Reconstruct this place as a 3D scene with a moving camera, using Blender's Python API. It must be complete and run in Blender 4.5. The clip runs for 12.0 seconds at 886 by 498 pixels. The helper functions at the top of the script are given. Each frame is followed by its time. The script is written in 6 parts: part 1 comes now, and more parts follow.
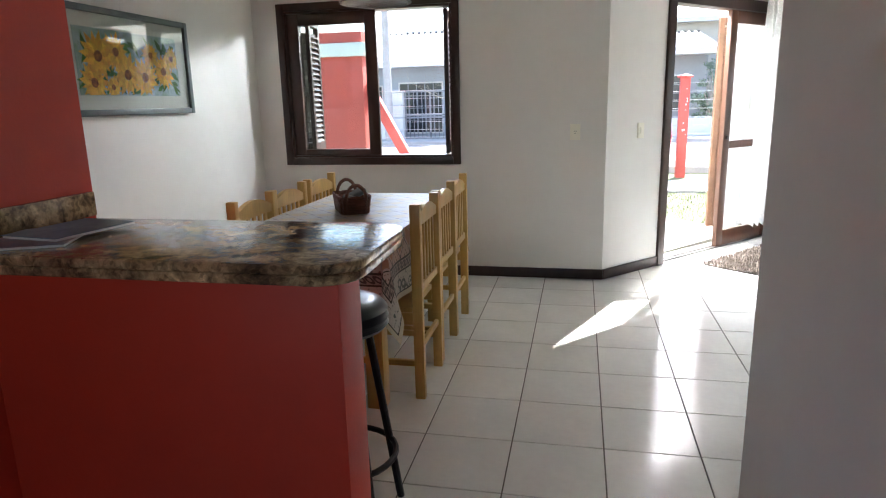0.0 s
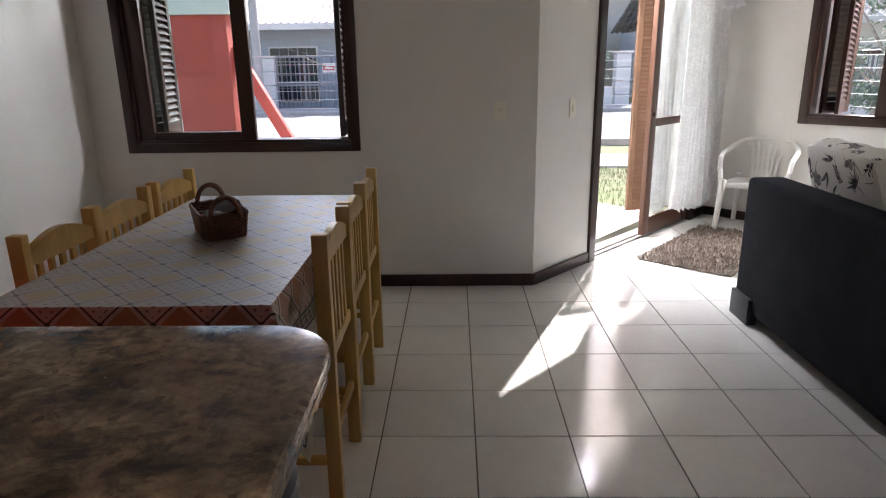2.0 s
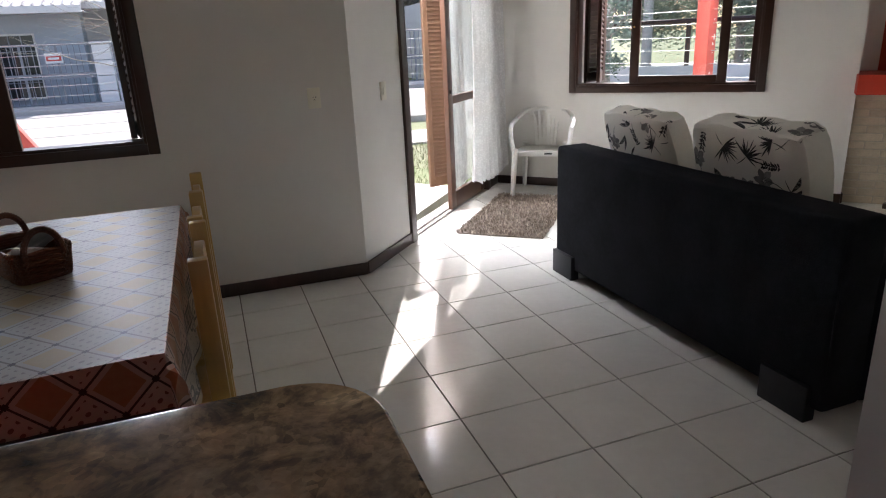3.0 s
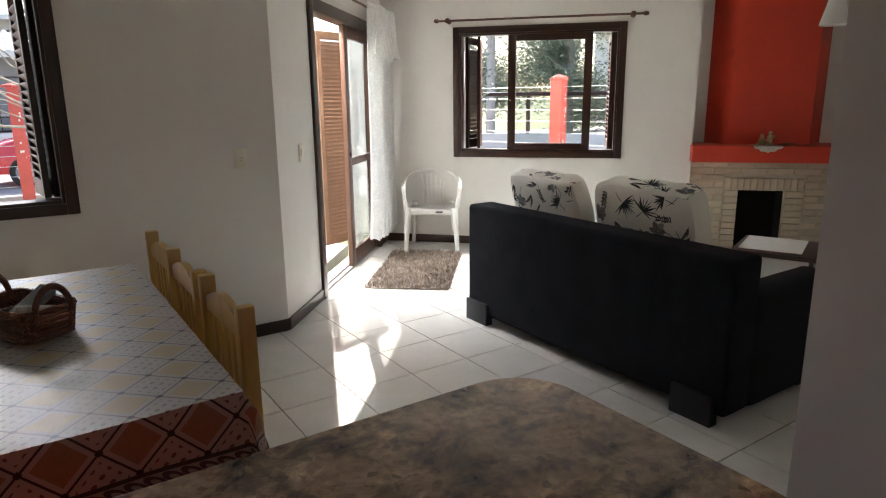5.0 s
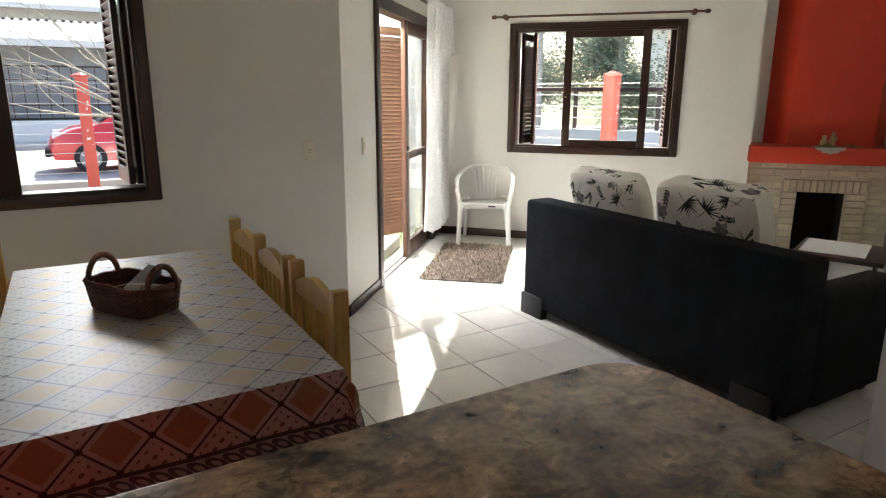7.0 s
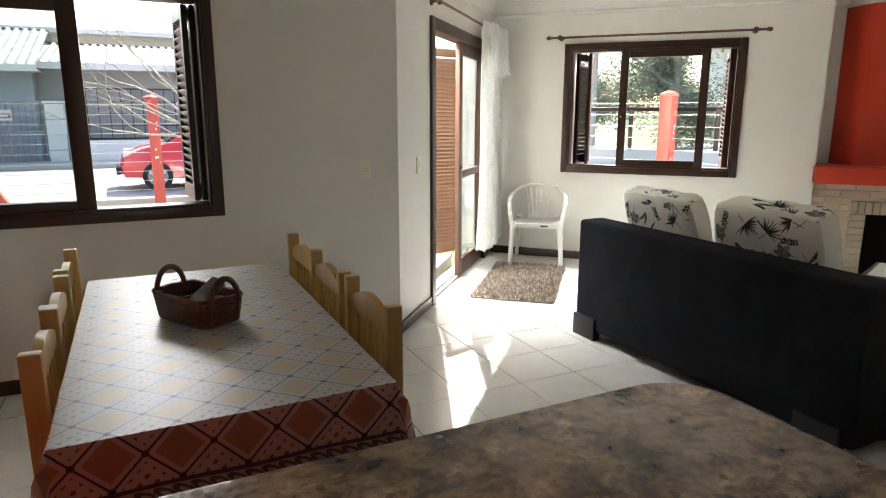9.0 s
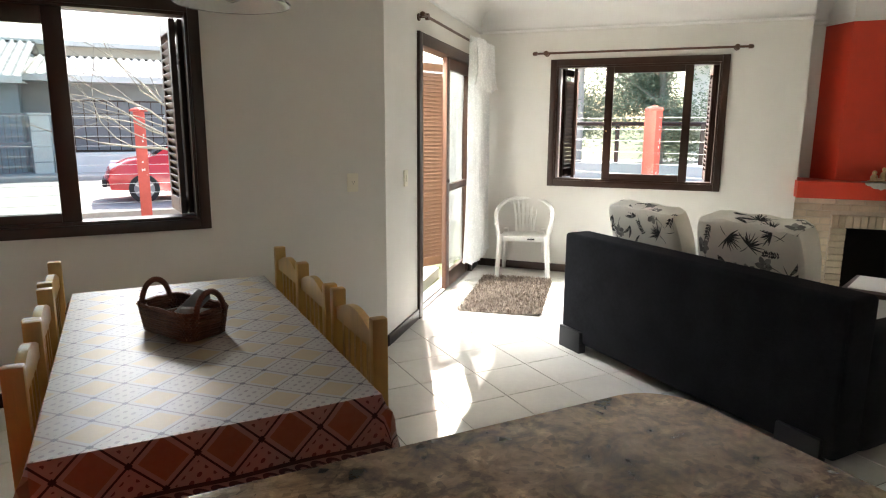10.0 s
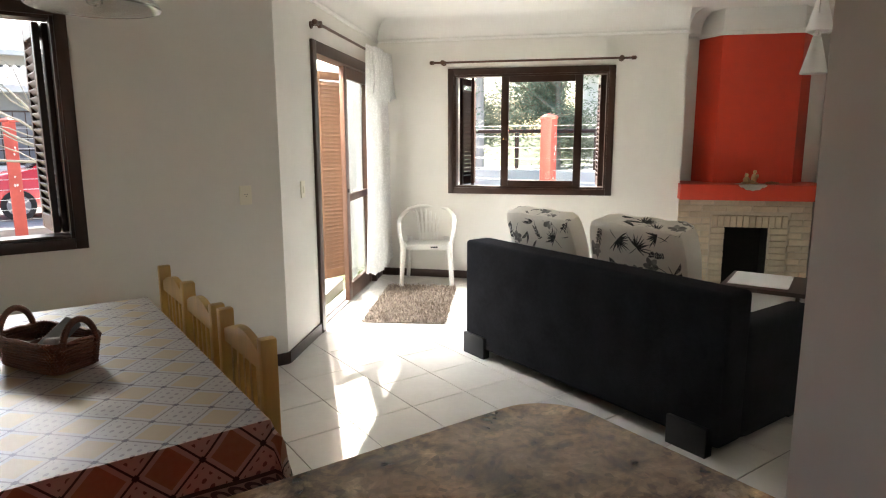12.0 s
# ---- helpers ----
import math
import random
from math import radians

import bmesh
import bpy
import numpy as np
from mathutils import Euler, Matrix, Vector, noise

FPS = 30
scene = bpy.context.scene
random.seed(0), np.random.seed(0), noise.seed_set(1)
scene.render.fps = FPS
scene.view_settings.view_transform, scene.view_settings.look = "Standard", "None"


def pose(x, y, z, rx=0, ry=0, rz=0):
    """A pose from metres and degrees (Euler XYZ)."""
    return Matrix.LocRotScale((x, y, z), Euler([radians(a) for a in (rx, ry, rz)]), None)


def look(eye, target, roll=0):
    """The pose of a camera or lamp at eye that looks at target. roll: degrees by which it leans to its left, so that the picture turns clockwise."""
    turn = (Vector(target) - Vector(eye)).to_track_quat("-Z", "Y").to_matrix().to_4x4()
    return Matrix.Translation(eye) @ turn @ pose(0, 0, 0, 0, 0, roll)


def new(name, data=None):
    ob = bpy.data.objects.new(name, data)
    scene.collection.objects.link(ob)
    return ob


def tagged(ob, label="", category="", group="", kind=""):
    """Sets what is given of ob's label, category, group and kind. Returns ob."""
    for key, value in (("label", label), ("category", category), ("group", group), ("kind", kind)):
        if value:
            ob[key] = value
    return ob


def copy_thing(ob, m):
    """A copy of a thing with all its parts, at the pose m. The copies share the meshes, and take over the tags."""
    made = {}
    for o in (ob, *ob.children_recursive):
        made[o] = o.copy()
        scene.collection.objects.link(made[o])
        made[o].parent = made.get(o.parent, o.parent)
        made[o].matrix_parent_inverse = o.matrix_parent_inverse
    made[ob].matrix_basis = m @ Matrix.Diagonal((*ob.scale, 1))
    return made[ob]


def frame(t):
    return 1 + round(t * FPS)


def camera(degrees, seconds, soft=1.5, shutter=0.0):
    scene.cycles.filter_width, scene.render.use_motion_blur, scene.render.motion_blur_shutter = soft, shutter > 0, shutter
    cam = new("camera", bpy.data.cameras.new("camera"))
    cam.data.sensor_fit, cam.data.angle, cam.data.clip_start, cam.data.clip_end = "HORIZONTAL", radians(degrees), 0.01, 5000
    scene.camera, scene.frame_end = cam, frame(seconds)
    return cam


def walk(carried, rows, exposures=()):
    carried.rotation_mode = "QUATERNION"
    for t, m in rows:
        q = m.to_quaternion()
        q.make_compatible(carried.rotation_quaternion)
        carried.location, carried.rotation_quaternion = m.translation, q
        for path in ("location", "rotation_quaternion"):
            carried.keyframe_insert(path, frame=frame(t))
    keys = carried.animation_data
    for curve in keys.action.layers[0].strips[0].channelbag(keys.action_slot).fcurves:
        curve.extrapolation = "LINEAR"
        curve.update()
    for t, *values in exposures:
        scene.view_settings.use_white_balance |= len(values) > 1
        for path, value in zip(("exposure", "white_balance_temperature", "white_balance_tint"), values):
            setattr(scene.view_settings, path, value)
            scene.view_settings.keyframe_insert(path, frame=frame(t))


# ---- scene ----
cam = camera(69.8, 12.0, soft=1.1)
PATH = [
    (0, (0.875, 0.546, 1.358), (0.461, 2.45, 0.909), -1.4),
    (0.5, (0.898, 0.818, 1.358), (0.187, 2.642, 0.949), -0.6),
    (1, (0.856, 0.98, 1.376), (0.369, 2.865, 0.915), 3.5),
    (1.5, (0.702, 1.165, 1.357), (0.505, 3.088, 0.842), 0.7),
    (2, (0.563, 1.463, 1.382), (0.522, 3.385, 0.831), -0.8),
    (2.5, (0.453, 1.571, 1.398), (0.65, 3.491, 0.874), -0.4),
    (3, (0.246, 1.623, 1.409), (0.879, 3.414, 0.784), -2.7),
    (3.5, (0.137, 1.785, 1.404), (1.154, 3.445, 0.944), -1.9),
    (5.3, (-0.358, 1.59, 1.452), (0.736, 3.201, 0.996), -0.4),
    (5.5, (-0.393, 1.618, 1.45), (0.675, 3.247, 0.996), 0.8),
    (6, (-0.436, 1.587, 1.45), (0.646, 3.206, 0.994), -0.8),
    (6.5, (-0.469, 1.571, 1.446), (0.589, 3.199, 0.964), 0.8),
    (7, (-0.446, 1.596, 1.466), (0.538, 3.271, 0.991), 0.2),
    (7.5, (-0.466, 1.589, 1.448), (0.386, 3.336, 0.977), -0.3),
    (9.5, (-0.463, 1.569, 1.468), (0.399, 3.33, 1.071), 0.3),
    (10, (-0.463, 1.558, 1.468), (0.423, 3.312, 1.092), 0.3),
    (10.5, (-0.447, 1.57, 1.474), (0.479, 3.306, 1.118), -0.4),
    (11, (-0.418, 1.584, 1.47), (0.578, 3.282, 1.117), -0.0),
    (11.5, (-0.406, 1.592, 1.475), (0.662, 3.246, 1.125), -0.2),
    (12, (-0.402, 1.565, 1.474), (0.732, 3.175, 1.123), -0.2),
]
walk(cam, [(t, look(eye, target, roll)) for t, eye, target, roll in PATH], [(0, 2.4, 6100, 12), (0.5, 2.25, 6100, 13), (1.0, 1.95, 6150, 14), (1.5, 1.62, 6250, 16), (2.0, 1.4, 6350, 18), (2.5, 1.2, 6350, 18), (3.0, 1.14, 6350, 17), (3.5, 1.2, 6400, 15), (5.5, 1.6, 6650, 13), (7.5, 1.78, 6750, 10), (9.5, 1.88, 6800, 10), (12, 2.0, 6900, 12)])

# ---- light ----
SUN_AZ, SUN_EL = radians(22.7), radians(39.2)
LAMP_W1, LAMP_DOOR, LAMP_W2, LAMP_K = 38.0, 84.0, 160.0, 0.7
world = bpy.data.worlds.new("sky")
scene.world = world
world.use_nodes = True
wn = world.node_tree
sky = wn.nodes.new("ShaderNodeTexSky")
sky.sky_type = "NISHITA"
sky.sun_disc = False
sky.sun_elevation, sky.sun_rotation = SUN_EL, SUN_AZ
sky.air_density, sky.dust_density = 1.0, 2.0
wn.links.new(sky.outputs[0], wn.nodes["Background"].inputs[0])
wn.nodes["Background"].inputs[1].default_value = 0.15
sun_data = bpy.data.lights.new("sun", "SUN")
sun_data.energy, sun_data.angle, sun_data.color = 4.6, radians(0.5), (1.0, 0.96, 0.9)
sun = new("sun", sun_data)
sun_dir = Vector((math.sin(SUN_AZ) * math.cos(SUN_EL), math.cos(SUN_AZ) * math.cos(SUN_EL), math.sin(SUN_EL)))
sun.matrix_world = look(sun_dir * 30, (0, 0, 0))


# ---- materials ----
def mat(name, col, rough=0.6, metal=0.0, var=0.0, scale=8.0, bump=0.0, bscale=60.0, rvar=0.0, spec=0.5, col2=None, coat=0.0, stretch=None, random_amount=0.0, island=0.0, sheen=0.0):
    """A principled material with colour variation at two scales and fine relief."""
    m = bpy.data.materials.new(name)
    m.use_nodes = True
    nt = m.node_tree
    b = nt.nodes["Principled BSDF"]
    b.inputs["Base Color"].default_value = (*col, 1)
    b.inputs["Roughness"].default_value = rough
    b.inputs["Metallic"].default_value = metal
    b.inputs["Specular IOR Level"].default_value = spec
    b.inputs["Coat Weight"].default_value = coat
    b.inputs["Sheen Weight"].default_value = sheen
    tc = nt.nodes.new("ShaderNodeTexCoord")
    vec = tc.outputs["Object"]
    if stretch:
        mp = nt.nodes.new("ShaderNodeMapping")
        mp.inputs["Scale"].default_value = stretch
        nt.links.new(vec, mp.inputs[0])
        vec = mp.outputs[0]
    def noise_node(s, detail=4.0):
        n = nt.nodes.new("ShaderNodeTexNoise")
        n.inputs["Scale"].default_value = s
        n.inputs["Detail"].default_value = detail
        nt.links.new(vec, n.inputs["Vector"])
        return n
    last = None
    if var or col2:
        n1, n2 = noise_node(scale), noise_node(scale * 6.3)
        mixn = nt.nodes.new("ShaderNodeMath")
        mixn.operation = "MULTIPLY_ADD"
        mixn.inputs[1].default_value = 0.35
        nt.links.new(n2.outputs[0], mixn.inputs[0])
        sc = nt.nodes.new("ShaderNodeMath")
        sc.operation = "MULTIPLY"
        sc.inputs[1].default_value = 0.65
        nt.links.new(n1.outputs[0], sc.inputs[0])
        nt.links.new(sc.outputs[0], mixn.inputs[2])
        ramp = nt.nodes.new("ShaderNodeValToRGB")
        c2 = col2 or tuple(c * (1 - var) for c in col)
        ramp.color_ramp.elements[0].position, ramp.color_ramp.elements[1].position = 0.34, 0.64
        ramp.color_ramp.elements[0].color, ramp.color_ramp.elements[1].color = (*c2, 1), (*col, 1)
        nt.links.new(mixn.outputs[0], ramp.inputs[0])
        last = ramp.outputs[0]
        if rvar:
            ra = nt.nodes.new("ShaderNodeMapRange")
            ra.inputs[3].default_value, ra.inputs[4].default_value = rough - rvar, rough + rvar
            nt.links.new(mixn.outputs[0], ra.inputs[0])
            nt.links.new(ra.outputs[0], b.inputs["Roughness"])
    if random_amount or island:
        src = nt.nodes.new("ShaderNodeObjectInfo").outputs["Random"] if random_amount else nt.nodes.new("ShaderNodeNewGeometry").outputs["Random Per Island"]
        hs = nt.nodes.new("ShaderNodeHueSaturation")
        mr = nt.nodes.new("ShaderNodeMapRange")
        amt = random_amount or island
        mr.inputs[3].default_value, mr.inputs[4].default_value = 1 - amt, 1 + amt
        nt.links.new(src, mr.inputs[0])
        nt.links.new(mr.outputs[0], hs.inputs["Value"])
        hs.inputs["Color"].default_value = (*col, 1)
        if last:
            nt.links.new(last, hs.inputs["Color"])
        last = hs.outputs[0]
    if last:
        nt.links.new(last, b.inputs["Base Color"])
    if bump:
        bn = nt.nodes.new("ShaderNodeBump")
        bn.inputs["Strength"].default_value = bump
        bn.inputs["Distance"].default_value = 0.01
        nz = noise_node(bscale, 3.0)
        nt.links.new(nz.outputs[0], bn.inputs["Height"])
        nt.links.new(bn.outputs[0], b.inputs["Normal"])
    return m


M_WALL = mat("wall_paint", (0.79, 0.77, 0.72), 0.55, var=0.05, scale=1.2, bump=0.06, bscale=90)
M_CEIL = mat("ceiling_paint", (0.86, 0.85, 0.82), 0.7, var=0.04, scale=1.0, bump=0.04, bscale=80)
M_RED = mat("red_paint", (0.60, 0.048, 0.018), 0.5, var=0.12, scale=1.6, bump=0.06, bscale=90)
M_TILE = mat("glazed_floor_tile", (0.78, 0.755, 0.70), 0.14, var=0.08, scale=5.0, bump=0.02, bscale=25, rvar=0.05, random_amount=0.03)
M_GROUT = mat("dark_grout", (0.17, 0.145, 0.12), 0.9, var=0.3, scale=20)
M_DARKWOOD = mat("dark_stained_wood", (0.045, 0.0185, 0.0105), 0.35, var=0.45, scale=3.0, bump=0.08, bscale=40, stretch=(1, 1, 0.15))
M_SHUTTER = mat("varnished_wood", (0.22, 0.115, 0.066), 0.4, var=0.35, scale=4.0, bump=0.06, bscale=40)
M_PINE = mat("varnished_pine", (0.66, 0.41, 0.115), 0.32, var=0.22, scale=3.0, bump=0.05, bscale=30, stretch=(4, 4, 0.5))
M_SOFA = mat("black_velvet", (0.020, 0.021, 0.026), 0.9, var=0.4, scale=6.0, bump=0.15, bscale=160, spec=0.12)
M_FOOT = mat("black_plastic", (0.013, 0.014, 0.018), 0.5, var=0.2, scale=10)
M_WHITEPL = mat("white_plastic", (0.82, 0.81, 0.77), 0.35, var=0.05, scale=6.0)


# ---- mesh helpers ----
def box_bm(sx, sy, sz, cx=0.0, cy=0.0, cz=0.0, bevel=0.0, seg=2, bm=None):
    """A box of full sizes about a centre; bevelled edges on request."""
    b = bm or bmesh.new()
    r = bmesh.ops.create_cube(b, size=1.0, matrix=Matrix.Translation((cx, cy, cz)) @ Matrix.Diagonal((sx, sy, sz, 1)))
    if bevel:
        es = list({e for v in r["verts"] for e in v.link_edges})
        bmesh.ops.bevel(b, geom=es, offset=bevel, segments=seg, affect="EDGES", profile=0.6)
    return b


def span_bm(x0, x1, y0, y1, z0, z1, bevel=0.0, seg=2, bm=None):
    return box_bm(x1 - x0, y1 - y0, z1 - z0, (x0 + x1) / 2, (y0 + y1) / 2, (z0 + z1) / 2, bevel, seg, bm)


def cyl_bm(r1, r2, depth, m=None, n=16, bm=None):
    b = bm or bmesh.new()
    bmesh.ops.create_cone(b, cap_ends=True, segments=n, radius1=r1, radius2=r2, depth=depth, matrix=m or Matrix())
    return b


def rod_bm(a, c, r, n=10, bm=None, r2=None):
    """A round bar from a to c."""
    a, c = Vector(a), Vector(c)
    q = (c - a).to_track_quat("Z", "Y").to_matrix().to_4x4()
    return cyl_bm(r, r2 if r2 is not None else r, (c - a).length, Matrix.Translation((a + c) / 2) @ q, n, bm)


def prism_bm(poly, z0, z1, bevel=0.0, seg=2, bm=None):
    """A flat outline raised from z0 to z1."""
    b = bm or bmesh.new()
    vs = [b.verts.new((x, y, z0)) for x, y in poly]
    f = b.faces.new(vs)
    ext = bmesh.ops.extrude_face_region(b, geom=[f])
    top = [v for v in ext["geom"] if isinstance(v, bmesh.types.BMVert)]
    bmesh.ops.translate(b, verts=top, vec=(0, 0, z1 - z0))
    bmesh.ops.recalc_face_normals(b, faces=list(b.faces))
    if bevel:
        es = [e for e in b.edges if abs(e.verts[0].co.z - e.verts[1].co.z) < 1e-6]
        bmesh.ops.bevel(b, geom=es, offset=bevel, segments=seg, affect="EDGES", profile=0.6)
    return b


def sweep_bm(path, profile, bm=None, closed=False):
    """A profile (list of (side, up)) carried along a path of points."""
    b = bm or bmesh.new()
    pts = [Vector(p) for p in path]
    n = len(pts)
    rings = []
    for i, p in enumerate(pts):
        t = (pts[min(i + 1, n - 1)] - pts[max(i - 1, 0)]).normalized()
        side = t.cross(Vector((0, 0, 1)))
        if side.length < 1e-4:
            side = Vector((1, 0, 0))
        side.normalize()
        up = side.cross(t)
        rings.append([b.verts.new(p + side * a + up * c) for a, c in profile])
    k = len(profile)
    for i in range(n - 1):
        for j in range(k):
            b.faces.new((rings[i][j], rings[i][(j + 1) % k], rings[i + 1][(j + 1) % k], rings[i + 1][j]))
    b.faces.new(rings[0][::-1])
    b.faces.new(rings[-1])
    bmesh.ops.recalc_face_normals(b, faces=list(b.faces))
    return b


def circle_profile(r, n=8):
    return [(r * math.cos(2 * math.pi * i / n), r * math.sin(2 * math.pi * i / n)) for i in range(n)]


def mesh_of(bm, name, material, smooth=True):
    me = bpy.data.meshes.new(name)
    bm.to_mesh(me)
    bm.free()
    for mm in material if isinstance(material, (list, tuple)) else [material]:
        me.materials.append(mm)
    if smooth:
        me.polygons.foreach_set("use_smooth", [True] * len(me.polygons))
        me.set_sharp_from_angle(angle=radians(35))
    return me


def part(name, bm, material, parent, label="", m=None, smooth=True):
    """One mesh object under a thing or under a part."""
    ob = new(name, mesh_of(bm, name, material, smooth))
    ob.parent = parent
    if m is not None:
        ob.matrix_local = m
    if label:
        ob["label"] = label
    return ob


def empty(name, m, label, category, group="", kind=""):
    ob = new(name)
    ob.matrix_world = m
    return tagged(ob, label, category, group, kind)


def thing(name, bm, material, label, category, m=None, group="", kind="", smooth=True):
    ob = new(name, mesh_of(bm, name, material, smooth))
    if m is not None:
        ob.matrix_world = m
    return tagged(ob, label, category, group, kind)


# ---- plan ----
CEIL, WT, RAIL_Z = 2.62, 0.16, 2.40
XL, YW = -1.68, 5.41
A = Vector((1.063, YW))
D = Vector((math.cos(radians(47.5)), math.sin(radians(47.5))))
ND = Vector((-D.y, D.x))
W = Vector((3.424, 6.897))
E2 = Vector((math.cos(radians(-47.2)), math.sin(radians(-47.2))))
N2 = Vector((-E2.y, E2.x))
den = D.x * E2.y - D.y * E2.x
s_p = ((W - A).x * E2.y - (W - A).y * E2.x) / den
P = A + D * s_p
Q_U, NICHE_U1, NICHE_D = 2.26, 3.56, 0.36
u_p = (P - W).dot(E2)


def wall2(u, d=0.0):
    v = W + E2 * u + N2 * d
    return v.x, v.y


def frame_at(origin, along, z=0.0):
    """Local x along the wall, local y out of the room, z up."""
    a = math.degrees(math.atan2(along.y, along.x))
    return pose(origin.x, origin.y, z, 0, 0, a)


F1 = frame_at(Vector((0, YW)), Vector((1, 0)))
FD = frame_at(A, D)
F2 = frame_at(W, E2)


def wall_mesh(name, length0, length1, holes, m, material=M_WALL, height=CEIL + 0.1, thick=WT):
    """An upright wall along local x with rectangular holes (x0, x1, z0, z1); its room face lies at y = 0."""
    b = bmesh.new()
    xs = sorted({length0, length1, *[h[0] for h in holes], *[h[1] for h in holes]})
    zs = sorted({-0.12, height, *[h[2] for h in holes], *[h[3] for h in holes]})
    def solid(i, k):
        if not (0 <= i < len(xs) - 1 and 0 <= k < len(zs) - 1):
            return False
        cx, cz = (xs[i] + xs[i + 1]) / 2, (zs[k] + zs[k + 1]) / 2
        return not any(h[0] < cx < h[1] and h[2] < cz < h[3] for h in holes)
    vcache = {}
    def v(i, y, k):
        key = (i, y, k)
        if key not in vcache:
            vcache[key] = b.verts.new((xs[i], y, zs[k]))
        return vcache[key]
    for i in range(len(xs) - 1):
        for k in range(len(zs) - 1):
            if not solid(i, k):
                continue
            b.faces.new((v(i, 0, k), v(i + 1, 0, k), v(i + 1, 0, k + 1), v(i, 0, k + 1)))
            b.faces.new((v(i, thick, k), v(i, thick, k + 1), v(i + 1, thick, k + 1), v(i + 1, thick, k)))
            if not solid(i - 1, k):
                b.faces.new((v(i, 0, k), v(i, 0, k + 1), v(i, thick, k + 1), v(i, thick, k)))
            if not solid(i + 1, k):
                b.faces.new((v(i + 1, 0, k), v(i + 1, thick, k), v(i + 1, thick, k + 1), v(i + 1, 0, k + 1)))
            if not solid(i, k - 1):
                b.faces.new((v(i, 0, k), v(i, thick, k), v(i + 1, thick, k), v(i + 1, 0, k)))
            if not solid(i, k + 1):
                b.faces.new((v(i, 0, k + 1), v(i + 1, 0, k + 1), v(i + 1, thick, k + 1), v(i, thick, k + 1)))
    ob = new(name, mesh_of(b, name, material, False))
    ob.matrix_world = m
    return tagged(ob, "white painted plaster wall", "wall", kind="structure")


W1 = (-1.465, -0.021, 0.89, 2.13)
W2 = (0.0, 1.626, 0.89, 2.13)
DOOR = (0.70, 2.46, 0.0, 2.12)
JOIN = 0.0
wall_mesh("wall_window", XL - WT, A.x + JOIN, [(W1[0] + 0.05, W1[1] - 0.05, W1[2] + 0.05, W1[3] - 0.05)], F1)
wall_mesh("wall_door", -0.0, s_p + 0.0, [(DOOR[0] + 0.03, DOOR[1] - 0.03, -0.2, DOOR[3] - 0.03)], FD, thick=0.10)
wall_mesh("wall_fireplace", u_p, Q_U, [(W2[0] + 0.05, W2[1] - 0.05, W2[2] + 0.05, W2[3] - 0.05)], F2, thick=NICHE_D + 0.1)
wall_mesh("wall_niche", Q_U, NICHE_U1, [], F2 @ pose(0, NICHE_D, 0))
wall_mesh("wall_fireplace_end", NICHE_U1, 6.25, [], F2, thick=NICHE_D + 0.1)
wall_mesh("wall_left", 0.42, YW - 2.0 + WT, [], pose(XL, 2.0, 0, 0, 0, 90))
RX, RY = 1.362, 2.365
wall_mesh("wall_corridor", -1.6, RY, [], pose(RX, 0, 0, 0, 0, 90) @ pose(0, -WT, 0))
wall_mesh("wall_back", RX + WT, 8.0, [], pose(0, RY - WT, 0))
# the hole in this end wall is unseen, added to let light in
wall_mesh("wall_kitchen_end", -RX, 1.1, [(-0.75, 0.35, 1.0, 2.05)], pose(0, -1.6, 0, 0, 0, 180))
RED_X, RED_Y = -0.76, 2.42
wall_mesh("wall_kitchen_red", -1.6, RED_Y, [], pose(RED_X, 0, 0, 0, 0, 90), M_RED, thick=0.92)
bpy.data.objects["wall_kitchen_red"]["label"] = "red painted plaster wall beside the counter"

p_out = P + ND * 0.09 + N2 * 0.12
a_out = A + ND * 0.09
ceil_b = prism_bm([(-1.84, -1.76), (7.9, -1.76), (7.9, 2.4), wall2(6.2, 0.45), wall2(1.9, 0.45), wall2(1.9, 0.14), tuple(p_out), tuple(a_out), (a_out.x - 0.05, YW + 0.15), (-1.84, YW + 0.15)], CEIL, CEIL + 0.12)
tagged(thing("ceiling", ceil_b, M_CEIL, "plain white painted plaster ceiling", "ceiling", kind="structure"))

# ---- floor ----
T = 0.365
floor_b = prism_bm([(-1.9, -1.8), (8.2, -1.8), (8.2, 2.5), (6.0, 4.6), (4.98, 5.6), (P.x + 0.05, P.y + 0.05), (A.x - 0.05, A.y + 0.1), (-1.9, YW + 0.1)], -0.12, -0.004)
floor = thing("floor", floor_b, M_GROUT, "floor of glazed off-white tiles with dark grout", "floor", kind="structure", smooth=False)
def tile_bm(poly=None):
    g = 0.0026
    return prism_bm(poly or [(g, g), (T - g, g), (T - g, T - g), (g, T - g)], -0.006, 0.0, 0.0012, 1)
tile_mesh = mesh_of(tile_bm(), "tile", M_TILE, False)
def half_ok(p, o, n, off=0.0):
    return (Vector(p) - o).dot(n) < off
def inside(p, off=0.0):
    x, y = p
    if x < XL - off or y < -1.7:
        return False
    if x < A.x and y > YW + off:
        return False
    if not half_ok(p, A, ND, off) and x >= A.x - 0.2:
        return False
    u = (Vector(p) - W).dot(E2)
    lim = NICHE_D if Q_U < u < NICHE_U1 else 0.0
    if not half_ok(p, W, N2, off + lim):
        return False
    if x > RX + off and y < RY - off:
        return False
    if x < RED_X - off and y < RED_Y - off:
        return False
    return True
